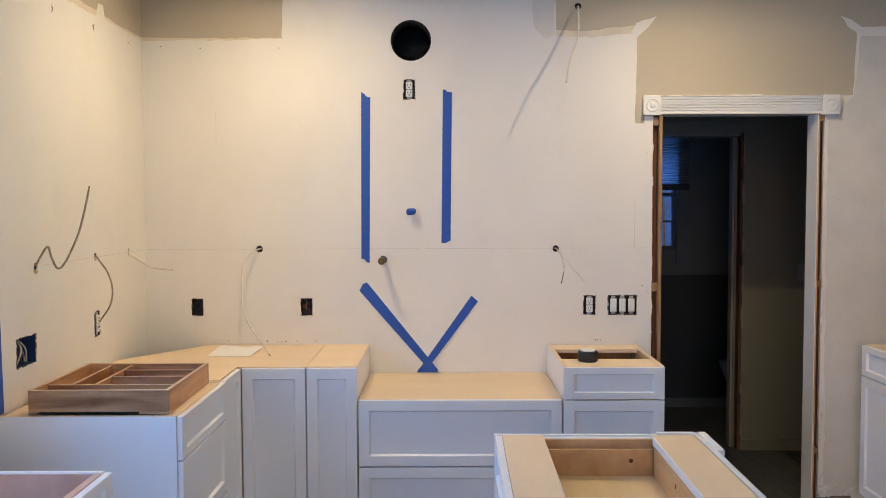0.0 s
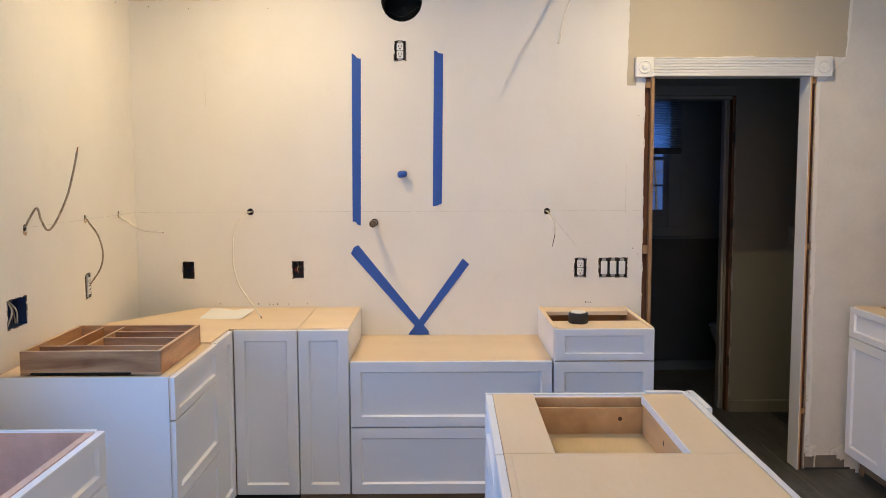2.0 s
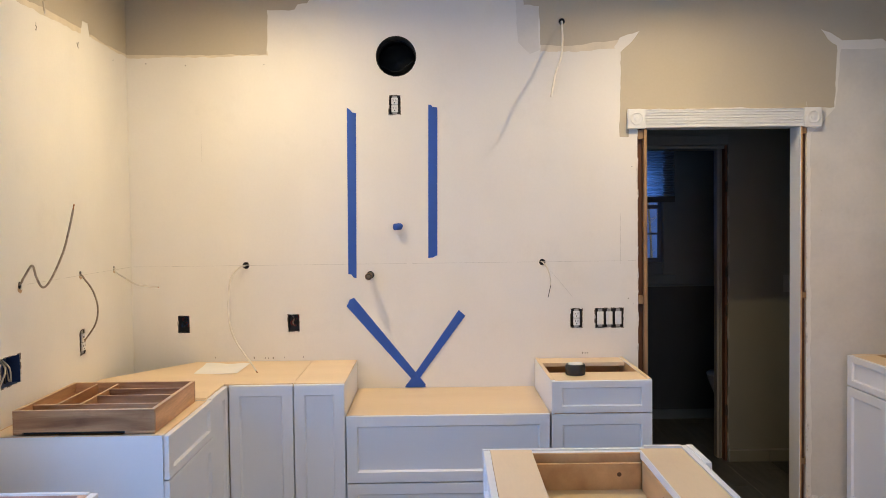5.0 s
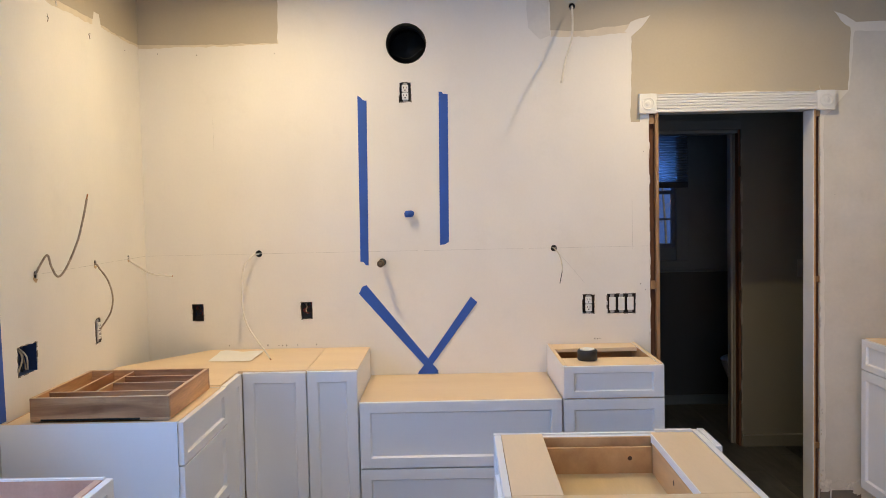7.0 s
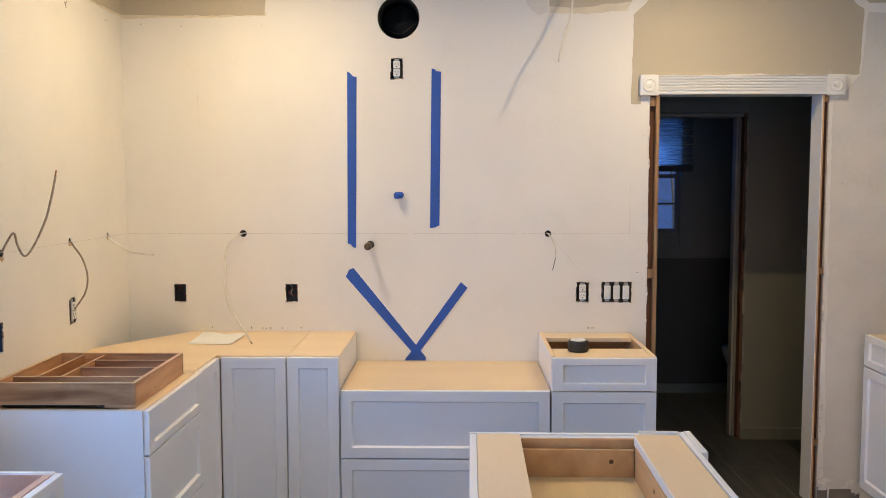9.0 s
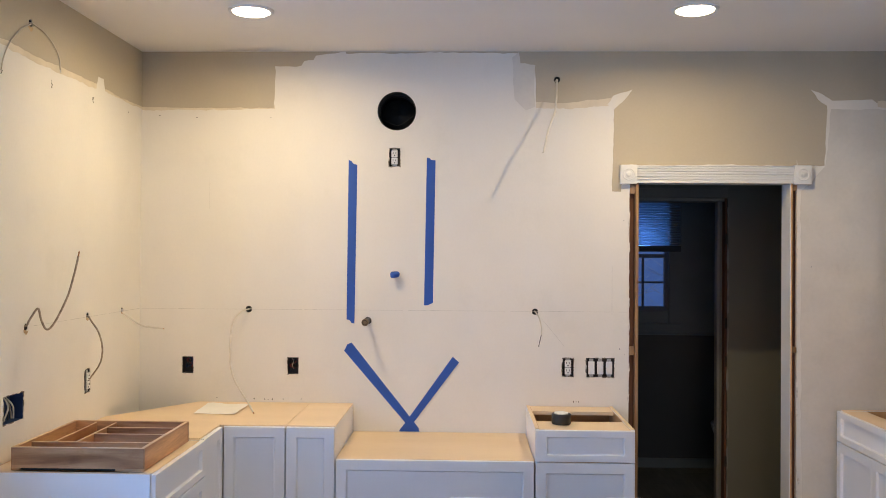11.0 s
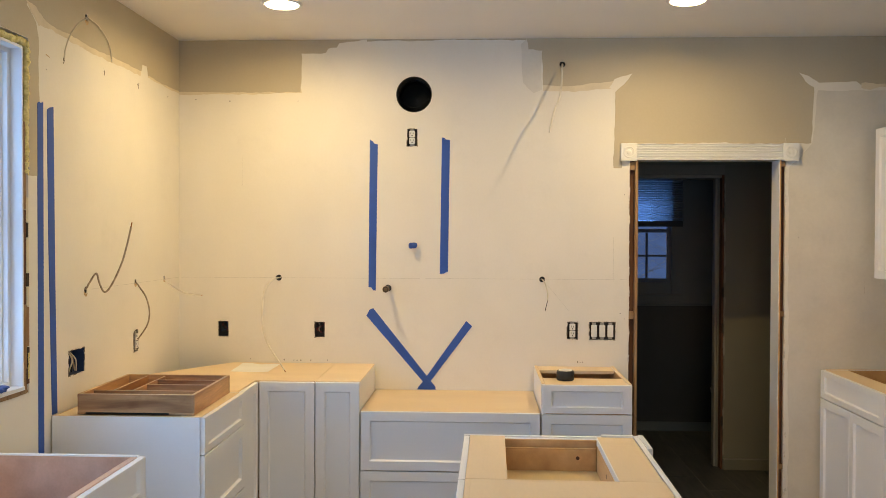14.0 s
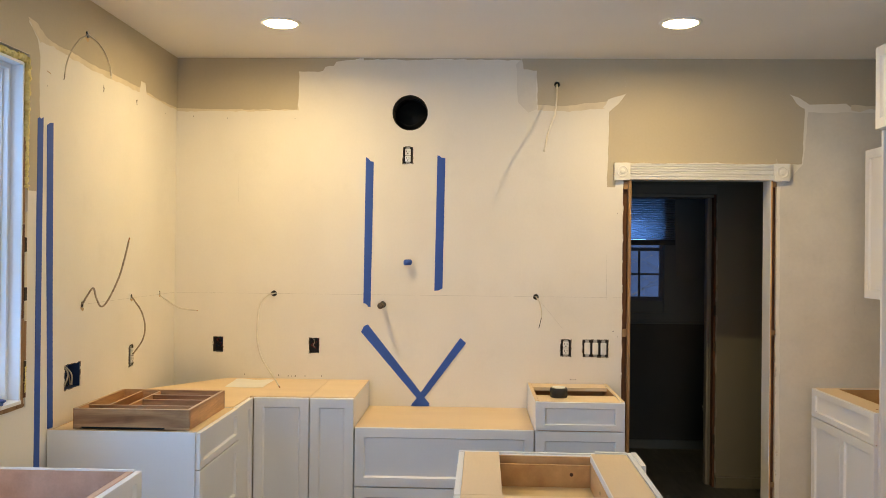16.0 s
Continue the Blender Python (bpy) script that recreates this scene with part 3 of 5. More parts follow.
part("jamb_edge", box(3.4498, 3.4570, -0.0125, 0.118, 0, 2.066, 0.001), maple_in, door, "bare wooden jamb edge")
part("head_jamb", box(2.657, 3.4455, -0.012, 0.135, 2.058, 2.076, 0.001), trim_white, door)
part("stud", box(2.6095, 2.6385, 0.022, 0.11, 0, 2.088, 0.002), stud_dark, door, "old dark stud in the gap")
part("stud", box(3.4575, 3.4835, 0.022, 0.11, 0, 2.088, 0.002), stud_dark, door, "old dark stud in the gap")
for z in (0.28, 1.15, 2.0):
    part("shim", box(2.611, 2.6375, -0.004, 0.0035, z, z + 0.045, 0.001), stud_wood, door, "small wooden shim")
    part("shim", box(3.4585, 3.4825, -0.002, 0.0208, z + 0.02, z + 0.05, 0.001), stud_wood, door, "small wooden shim")
header = thing("door_header", label="white fluted door header with round rosette blocks", category="door trim", kind="structure")
bm = bmesh.new()
prof = [(-0.001, 2.056), (-0.022, 2.056)]
for k in range(6):
    z = 2.062 + k * 0.0140
    prof += [(-0.024, z), (-0.024, z + 0.0070), (-0.016, z + 0.0095), (-0.016, z + 0.0125)]
prof += [(-0.024, 2.1455), (-0.022, 2.1475), (-0.001, 2.1475)]
ends = [[bm.verts.new((x, y, z)) for y, z in prof] for x in (2.6445, 3.4605)]
for k in range(len(prof) - 1):
    bm.faces.new((ends[0][k], ends[0][k + 1], ends[1][k + 1], ends[1][k]))
part("fluted_board", bm, trim_white, header)
for cx in (2.600, 3.505):
    part("rosette_block", box(cx - 0.044, cx + 0.044, -0.030, -0.001, 2.051, 2.151, 0.003), trim_white, header)
    part("rosette", lathe([(0.033, -0.030), (0.033, -0.034), (0.029, -0.036), (0.026, -0.032), (0.015, -0.032), (0.012, -0.036), (0.006, -0.038), (0.0001, -0.038)], 28, "y", (cx, 0, 2.101)), trim_white, header, smooth=False)

# torn drywall edges beside the opening and at the foot of the wall
rnd = random.Random(21)
for u_in, sgn, z0 in ((2.609, -1, 0.9), (3.484, 1, 0.06)):
    z = z0
    while z < 2.03:
        h = rnd.uniform(0.02, 0.16)
        wdt = rnd.uniform(0.002, 0.008)
        part("torn_edge", plate(ragged([(u_in, z), (u_in + sgn * wdt, z + h * 0.2), (u_in + sgn * wdt * 0.7, z + h * 0.8), (u_in - sgn * 0.003, z + h)], 0.012, 0.002, int(z * 1000)), on_back, -0.004, 0.0024), torn_white, wall_back)
        z += h + rnd.uniform(0.0, 0.12)
part("sill_plate", box(3.545, 3.70, -0.004, 0.004, 0.0, 0.075, 0.002), stud_grey, wall_back, "exposed bare wood at the wall foot")
part("sill_plate", box(3.486, 3.538, -0.003, 0.004, 0.0, 0.085, 0.002), stud_grey, wall_back, "exposed bare wood at the wall foot")
# Solid dark strip drawn in place of the shaded gap at the floor.
part("foot_gap", box(3.486, 3.73, -0.0048, 0.003, 0.0, 0.010), slot_dark, wall_back, "dark strip for the shade of the floor gap")
for k, (u0, u1, v0, v1) in enumerate(((3.488, 3.548, 0.070, 0.135), (3.540, 3.625, 0.088, 0.125), (3.618, 3.668, 0.078, 0.118), (3.655, 3.735, 0.062, 0.120))):
    part("torn_edge", plate(ragged([(u0, v0), (u0 + 0.4 * (u1 - u0), v0 - 0.012 * (k % 2)), (u1, v0 + 0.006), (u1 - 0.006, v1), (u0 + 0.5 * (u1 - u0), v1 + 0.012 * (k % 2)), (u0 + 0.004, v1 - 0.01)], 0.007, 0.0024, 300 + k), on_back, 0.0, 0.0050 + 0.0007 * k), primer_patch if k % 2 else torn_white, wall_back, "ragged plaster edge")
for u, h in ((3.541, 0.066), (3.676, 0.038)):
    part("torn_edge", plate(ragged([(u, 0.082), (u + 0.004, 0.082), (u + 0.003, 0.082 - h), (u + 0.0005, 0.082 - h)], 0.008, 0.001, int(u * 1000)), on_back, 0.0, 0.0062), torn_white, wall_back, "hanging strip of drywall paper")
for k in range(16):
    u, v, q = 3.486 + abs(rnd.gauss(0, 0.006)), 0.09 + 0.5 * rnd.random() ** 2, rnd.uniform(0.004, 0.012)
    part("chip", plate([(u, v), (u + q, v + q * 0.4), (u + q * 0.7, v + q * 1.6), (u + q * 0.1, v + q)], on_back, 0.0, 0.0016), torn_white if k % 3 else torn_paper, wall_back, "chipped plaster")
part("conduit_stub", tube([(3.745, -0.03, 0.10), (3.748, -0.04, 0.05), (3.742, -0.06, 0.0)], 0.009), cable_white, wall_back, "short white tube at the wall foot", True)
part("scratch", plate([(3.930, 1.30), (3.932, 1.30), (3.929, 1.375), (3.928, 1.375)], on_back, 0.0, 0.0006), cable_grey, wall_back, "thin dark scratch")

# ---- hall and bathroom ----
HALL = (2.45, 3.388, 0.0, 2.05)
# Hall walls and trim carry the hall's dimness in their colours.
wall_hall = solid("wall_hall", holed_sheet(-0.3, 5.2, 0, CEIL, [(HALL[0], 3.452, 0, 2.052)], lambda u, v, d=0: (u, 1.10 - d, v), 0.0, 0.20), hall_paint, "beige hall wall dimmed in colour, with a bathroom doorway", "wall", "structure")
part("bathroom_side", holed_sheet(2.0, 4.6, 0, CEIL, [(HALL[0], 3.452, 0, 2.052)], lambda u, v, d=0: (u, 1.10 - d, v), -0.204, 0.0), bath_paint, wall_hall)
solid("wall_hall_end", box(4.9, 5.0, 0.13, 1.095, 0, CEIL), hall_paint, "plain beige hall end wall, dimmed in colour", "wall", "structure")
solid("wall_hall_end", box(-0.3, -0.2, 0.13, 1.095, 0, CEIL), hall_paint, "plain beige hall end wall, dimmed in colour", "wall", "structure")
hall_casing = material("hall_casing_dimmed", (0.215, 0.208, 0.175), 0.5, vary=0.05, scale=6)
inner = thing("door_2", label="bathroom doorway with white casing and exposed framing", category="doorway", kind="structure")
part("jamb", box(3.408, 3.4225, 1.180, 1.245, 0, 2.030, 0.002), hall_trim, inner, "white jamb edge dimmed in colour")
# Second strip of the jamb, in a darker colour for the shadow on it.
part("jamb_edge", box(3.423, 3.4365, 1.170, 1.245, 0, 2.030, 0.002), hall_paint, inner, "jamb edge darkened for its shadow")
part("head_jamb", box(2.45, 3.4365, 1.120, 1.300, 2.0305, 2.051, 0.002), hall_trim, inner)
part("head_casing", box(2.45, 3.448, 1.083, 1.0995, 2.054, 2.112, 0.003), hall_casing, inner, "flat casing over the doorway, dimmed in colour")
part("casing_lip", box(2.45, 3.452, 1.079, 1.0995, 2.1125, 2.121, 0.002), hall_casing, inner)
part("stud", box(3.437, 3.4515, 1.112, 1.29, 0, 2.051, 0.002), stud_dark, inner, "dark framing in the gap")
for z in (0.30, 0.95, 1.2, 1.75):
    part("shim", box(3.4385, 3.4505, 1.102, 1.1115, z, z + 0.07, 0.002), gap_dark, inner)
z = 0.1
while z < 2.0:
    h = rnd.uniform(0.05, 0.2)
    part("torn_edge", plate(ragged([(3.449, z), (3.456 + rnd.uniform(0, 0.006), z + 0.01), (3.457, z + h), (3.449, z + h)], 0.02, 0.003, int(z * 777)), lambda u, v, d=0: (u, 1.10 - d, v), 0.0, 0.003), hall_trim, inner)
    z += h + rnd.uniform(0.02, 0.15)
base = thing("baseboard", label="white baseboard along the dim hall and bathroom", category="baseboard", kind="structure")
hall_base = material("baseboard_dimmed", (0.185, 0.178, 0.142), 0.5, vary=0.06, scale=6)
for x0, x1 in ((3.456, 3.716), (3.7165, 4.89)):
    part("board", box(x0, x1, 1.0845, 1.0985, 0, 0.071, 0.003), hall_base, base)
    # Paler cap paints the highlight along the baseboard's top.
    part("cap", box(x0, x1, 1.0815, 1.0985, 0.0715, 0.080, 0.003), hall_trim, base, "moulded top edge kept paler for its highlight")
part("board", box(2.02, 4.58, 2.283, 2.2985, 0, 0.075, 0.004), bath_paint, base)
BW = (2.80, 3.345, 1.235, 2.14)
wall_bath = solid("wall_bathroom", holed_sheet(2.0, 4.6, 0, CEIL, [BW], lambda u, v, d=0: (u, 2.30 - d, v), 0.0, 0.12), bath_paint, "dark blue bathroom wall with black wainscot", "wall", "structure")
part("wainscot", box(2.02, 4.58, 2.288, 2.2995, 0.077, 1.045), bath_panel, wall_bath, "near-black wainscot panel")
part("wainscot_cap", box(2.02, 4.58, 2.278, 2.2995, 1.046, 1.062, 0.003), bath_paint, wall_bath)
solid("wall_bath_side", box(4.5, 4.6, 1.31, 2.29, 0, CEIL), bath_paint, "dark blue bathroom side wall", "wall", "structure")
solid("wall_bath_side", box(2.0, 2.1, 1.31, 2.29, 0, CEIL), bath_paint, "dark blue bathroom side wall", "wall", "structure")

win = thing("window_2", label="small dark-framed bathroom window with a grid of panes", category="window", kind="structure")
dark_frame = material("dark_window_frame_paint", (0.10, 0.13, 0.19), 0.45, vary=0.06)
part("casing", box(3.346, 3.44, 2.278, 2.2985, 1.14, 2.24, 0.003), bath_paint, win)
part("casing", box(2.70, 3.44, 2.270, 2.2985, 1.09, 1.139, 0.003), bath_paint, win, "dark window sill board")
part("sash_frame", box(3.317, 3.3445, 2.32, 2.36, 1.236, 2.139, 0.002), dark_frame, win)
part("sash_frame", box(2.801, 2.83, 2.32, 2.36, 1.236, 2.139, 0.002), dark_frame, win)
part("sash_frame", box(2.831, 3.316, 2.32, 2.36, 1.236, 1.270, 0.002), dark_frame, win)
part("sash_frame", box(2.831, 3.316, 2.315, 2.36, 1.655, 1.685, 0.002), dark_frame, win)
for x in (2.985, 3.150):
    part("muntin", box(x - 0.009, x + 0.009, 2.33, 2.35, 1.271, 1.654, 0.002), dark_frame, win)
for x0, x1 in ((2.831, 2.975), (2.995, 3.140), (3.160, 3.316)):
    part("muntin", box(x0, x1, 2.331, 2.349, 1.452, 1.468, 0.002), dark_frame, win)
    for z0, z1 in ((1.271, 1.451), (1.469, 1.654)):
        pane = part("pane", box(x0, x1, 2.338, 2.342, z0, z1), glass, win)
        pane.visible_shadow = False
pane = part("pane", box(2.831, 3.316, 2.342, 2.346, 1.686, 2.138), glass, win)
pane.visible_shadow = False
blind = thing("window_shade", label="pleated cellular shade half lowered, lit blue from outside", category="window shade")
bm = bmesh.new()
rows = [(2.268 + (0.012 if k % 2 else 0.0), 1.752 + k * 0.0095) for k in range(40)]
vs2 = [[bm.verts.new((x, y, z)) for y, z in rows] for x in (2.72, 3.432)]
for k in range(len(rows) - 1):
    bm.faces.new((vs2[0][k], vs2[0][k + 1], vs2[1][k + 1], vs2[1][k]))
part("pleated_cloth", bm, shade_cloth, blind)
part("bottom_rail", box(2.72, 3.435, 2.262, 2.286, 1.704, 1.750, 0.004), bath_panel, blind, "dark bottom rail")
part("head_rail", box(2.72, 3.435, 2.255, 2.290, 2.124, 2.155, 0.004), bath_panel, blind)

toilet = thing("toilet", pose(3.78, 1.96, 0), "white porcelain toilet in the dark bathroom", "toilet")
part("bowl", lathe([(0.11, 0.0), (0.12, 0.05), (0.10, 0.18), (0.16, 0.32), (0.185, 0.385), (0.18, 0.40), (0.0001, 0.40)], 28), porcelain, toilet, smooth=True)
part("seat", lathe([(0.13, 0.401), (0.188, 0.401), (0.19, 0.415), (0.18, 0.424), (0.0001, 0.43)], 28), porcelain, toilet, smooth=True)
part("tank", box(0.19, 0.38, -0.2, 0.2, 0.36, 0.74, 0.02), porcelain, toilet)
sw = thing("wall_switch_plate", label="pale switch plate on the dim hall wall", category="light switch")
part("plate", box(3.808, 3.864, 1.092, 1.099, 1.10, 1.212, 0.003), hall_trim, sw)
part("toggle", box(3.831, 3.841, 1.080, 1.0915, 1.145, 1.168, 0.002), hall_trim, sw)
reg = thing("floor_register", label="black slotted floor register by the hall wall", category="floor vent")
part("frame", box(3.72, 4.02, 0.76, 1.06, 0.0005, 0.005, 0.001), black_plastic, reg)
for k in range(9):
    part("slat", box(3.735 + k * 0.031, 3.752 + k * 0.031, 0.775, 1.045, 0.0055, 0.009, 0.001), black_plastic, reg)

# winter trees outside the bathroom window, and the dusk behind them
dusk = glow("dusk_distance", (0.036, 0.068, 0.18), 1.0)
dn = dusk.node_tree
haze, hc, hm = dn.nodes.new("ShaderNodeTexNoise"), dn.nodes.new("ShaderNodeTexCoord"), dn.nodes.new("ShaderNodeMix")
haze.inputs["Scale"].default_value, haze.inputs["Detail"].default_value, haze.inputs["Roughness"].default_value = 2.2, 9, 0.75
hm.data_type = "RGBA"
hm.inputs["A"].default_value, hm.inputs["B"].default_value = (0.012, 0.042, 0.17, 1), (0.062, 0.17, 0.56, 1)
dn.links.new(hc.outputs["Object"], haze.inputs["Vector"])
dn.links.new(haze.outputs["Fac"], hm.inputs["Factor"])
dn.links.new(hm.outputs["Result"], dn.nodes["Principled BSDF"].inputs["Emission Color"])
solid("backdrop", box(-14, 24, 16.0, 16.1, -0.6, 9), dusk, "pale dusk distance behind the trees", "backdrop", "structure")
rnd = random.Random(5)


def bare_tree(x, y, h):
    t = thing("bare_tree", pose(x, y, -0.6), "leafless winter tree outside the window", "tree", "bare trees")
    part("trunk", tube([(0, 0, 0), (0.05, 0, h * 0.3), (-0.04, 0.05, h * 0.65), (0.03, 0, h)], lambda s: 0.03 * (1 - 0.85 * s)), bark, t, smooth=True)
    for k in range(44):
        z = h * rnd.uniform(0.2, 0.9)
        a, ln = rnd.uniform(0, 6.28), rnd.uniform(0.7, 1.9)
        d = Vector((math.cos(a), math.sin(a), rnd.uniform(0.2, 0.8)))
        part("branch", tube([(0, 0, z), tuple(Vector((0, 0, z)) + d * ln * 0.5 + Vector((0, 0, rnd.uniform(-0.1, 0.1)))), tuple(Vector((0, 0, z)) + d * ln)], lambda s: 0.0032 * (1 - 0.6 * s), 5), bark, t)


for x, y, h in ((4.1, 9.4, 4.2), (5.4, 11.0, 5.0), (3.5, 11.6, 4.6), (4.7, 13.0, 5.5), (4.4, 12.2, 4.8)):
    bare_tree(x, y, h)

# ---- kitchen window ----
kw = thing("window_1", label="white vinyl kitchen window in a foam-sealed rough opening", category="window", kind="structure")
WY0, WY1, WZ0, WZ1 = -2.93, -1.731, 1.036, 2.336
part("jamb_extension", box(-0.145, 0.002, WY1, WY1 + 0.008, WZ0 - 0.006, WZ1 + 0.006, 0.001), vinyl, kw)
part("jamb_extension", box(-0.145, 0.004, WY0 - 0.010, WY0, WZ0 - 0.006, WZ1 + 0.006, 0.001), vinyl, kw)
part("head_extension", box(-0.145, 0.004, WY0, WY1, WZ1 - 0.001, WZ1 + 0.010, 0.001), vinyl, kw)
part("sill_extension", box(-0.145, 0.010, WY0, WY1, WZ0 - 0.014, WZ0, 0.002), vinyl, kw)
for x1, inset, w2 in ((-0.044, 0.0, 0.020), (-0.066, 0.010, 0.02), (-0.096, 0.026, 0.03)):
    a, b, c2, e = WY0 + inset, WY1 - inset, WZ0 + inset, WZ1 - inset
    part("vinyl_frame", box(x1 - 0.03, x1, b - w2, b - 0.0005, c2 + 0.0005, e - 0.0005, 0.003), vinyl, kw)
    part("vinyl_frame", box(x1 - 0.03, x1, a + 0.0005, a + w2, c2 + 0.0005, e - 0.0005, 0.003), vinyl, kw)
    part("vinyl_frame", box(x1 - 0.03, x1, a + w2, b - w2, c2 + 0.0005, c2 + w2, 0.003), vinyl, kw)
    part("vinyl_frame", box(x1 - 0.03, x1, a + w2, b - w2, e - w2, e - 0.0005, 0.003), vinyl, kw)
part("meeting_rail", box(-0.128, -0.102, WY0 + 0.06, WY1 - 0.06, 1.66, 1.70, 0.003), vinyl, kw)
for z0, z1 in ((WZ0 + 0.06, 1.659), (1.701, WZ1 - 0.06)):
    pane = part("pane", box(-0.118, -0.113, WY0 + 0.06, WY1 - 0.06, z0, z1), glass, kw)
    pane.visible_shadow = False
for z0, z1 in ((1.005, 1.35), (1.35, 1.72), (1.72, 2.06)):
    part("rough_edge", box(-0.10, 0.001 + 0.001 * (z0 > 1.3), WY1 + 0.0105, WY1 + 0.026 + 0.006 * (z0 < 1.3), z0, z1 - 0.002, 0.001), stud_dark if 1.3 < z0 < 1.5 else stud_wood, kw, "bare framing edge")
part("rough_edge", box(-0.10, 0.003, WY0, WY1 + 0.030, WZ0 - 0.032, WZ0 - 0.0145, 0.002), stud_wood, kw, "bare framing edge")


def foam_bead(pts, r, seed):
    rn = random.Random(seed)
    path = spline(pts, 60)
    off = Vector((seed * 7.3, 1.7, 0.4))
    bm = tube([tuple(p + Vector((0, 1, 1)) * noise.noise(p * 24 + off) * r * 0.5) for p in path], lambda q: r * (0.95 + 0.5 * noise.noise(Vector((q * 23, seed, 0)))), 9, False)
    for v in bm.verts:
        v.co += Vector((noise.noise(v.co * 130 + off), noise.noise(v.co * 140 - off), noise.noise(v.co * 120))) * r * 0.5 + Vector((noise.noise(v.co * 420 + off), noise.noise(v.co * 400), noise.noise(v.co * 380 - off))) * r * 0.35
    for i in range(0, len(path), 13):
        rad = r * rn.uniform(0.4, 0.9)
        q = path[i] + Vector((rn.uniform(0, 0.8), rn.uniform(-0.8, 0.8), rn.uniform(-0.8, 0.8))) * r
        bmesh.ops.create_icosphere(bm, subdivisions=1, radius=1, matrix=Matrix.Translation(q) @ Matrix.Diagonal((rad * 0.6, rad * rn.uniform(0.7, 1.1), rad * rn.uniform(0.7, 1.3), 1)))
    return bm


part("spray_foam", foam_bead([(-0.002, -1.698, 1.86), (-0.002, -1.697, 1.98), (-0.001, -1.696, 2.15), (-0.001, -1.693, 2.37)], 0.0112, 1), foam, kw, "yellow spray foam in the gap", True)
part("spray_foam", foam_bead([(-0.002, -1.690, 2.364), (-0.002, -1.9, 2.362), (-0.002, -2.3, 2.363), (-0.002, -2.9, 2.362)], 0.0125, 2), foam, kw, "yellow spray foam in the gap", True)
# Dark board put in to draw the shade inside the gap.
part("gap_shadow_board", box(-0.10, -0.03, WY1 + 0.0105, -1.684, 2.06, 2.384), stud_dark, kw, "dark board for the shade behind the foam")
rnd = random.Random(77)
z = 1.76
# Dark segments paint the shaded hollow between vinyl and foam.
while z < 2.33:
    h = rnd.uniform(0.03, 0.12)
    part("rough_edge", box(-0.09, -0.004 - rnd.uniform(0, 0.004), WY1 + 0.0085, -1.711 + rnd.uniform(0, 0.006), z, min(z + h, 2.335), 0.001), gap_dark if rnd.random() < 0.7 else stud_wood, kw, "split framing edge, mostly darkened for the gap's shade")
    z += h + 0.002
z = 1.04
while z < 1.76:
    h = rnd.uniform(0.05, 0.16)
    part("rough_edge", box(-0.03, 0.0025 + rnd.uniform(0, 0.0015), -1.7045 + rnd.uniform(0, 0.004), -1.690 + rnd.uniform(0, 0.006), z, min(z + h, 1.765), 0.001), rnd.choice((stud_dark, stud_wood, gap_dark, torn_paper)), kw, "splintered framing edge")
    z += h + 0.003
y = -2.1
while y < WY1 + 0.02:
    h = rnd.uniform(0.03, 0.10)
    part("rough_edge", box(-0.03, 0.0042 + rnd.uniform(0, 0.002), y, min(y + h, WY1 + 0.03), WZ0 - 0.033 + rnd.uniform(0, 0.006), WZ0 - 0.016 - rnd.uniform(0, 0.005), 0.001), rnd.choice((stud_dark, stud_wood, gap_dark, torn_paper, stud_wood)), kw, "splintered framing edge")
    y += h + 0.003
part("spray_foam", foam_bead([(0.0, -1.692, 1.06), (0.0, -1.691, 1.10), (0.0, -1.691, 1.16)], 0.006, 3), foam, kw, "yellow spray foam in the gap", True)
rag = bmesh.new()
bmesh.ops.create_icosphere(rag, subdivisions=3, radius=1, matrix=Matrix.Diagonal((0.022, 0.042, 0.014, 1)))
for v in rag.verts:
    v.co *= 1 + 0.8 * noise.noise(v.co * 70)
solid("tape_wad", rag, blue_tape, "crumpled wad of blue tape on the window sill", "tape", at=pose(-0.006, -1.872, WZ0 + 0.014) @ Matrix.Diagonal((0.9, 0.85, 0.8, 1)), smooth=True)
rw = thing("window_3", label="plain white glazed patio door behind the room", category="window", kind="structure")
for x0, x1, z0, z1 in ((0.40, 0.47, 0.0, 2.15), (3.33, 3.40, 0.0, 2.15), (0.471, 3.329, 0.0, 0.06), (0.471, 3.329, 2.08, 2.15), (1.86, 1.94, 0.061, 2.079)):
    part("frame", box(x0 + 0.001, x1 - 0.001, REAR - 0.10, REAR - 0.05, z0 + 0.001, z1 - 0.001, 0.003), vinyl, rw)

# ---- kitchen cabinets ----
R = 0.046
FACE_TOP = 0.874
drawers = cabinet("drawer_cabinet", pose(0.004, -1.512, 0, 0, 0, 90), 0.597,
                  [(0.003, 0.594, 0.724, FACE_TOP, "drawer_front", R), (0.003, 0.594, 0.424, 0.718, "drawer_front", R), (0.003, 0.594, 0.118, 0.418, "drawer_front", R)],
                  "white shaker three-drawer base cabinet, countertop missing", depth=0.615)
part("end_skin", box(-0.0025, 0.0, -0.617, -0.001, 0.0, 0.877, 0.0008), cab_white, drawers, "white finished end panel")

corner = thing("corner_cabinet", pose(0, 0, 0), "white L-shaped corner base cabinet with a plywood top", "kitchen cabinet", "base cabinets")
L_OUT = [(0.325, -0.002), (0.921, -0.002), (0.921, -0.612), (0.612, -0.612), (0.612, -0.912), (0.004, -0.912), (0.004, -0.45)]


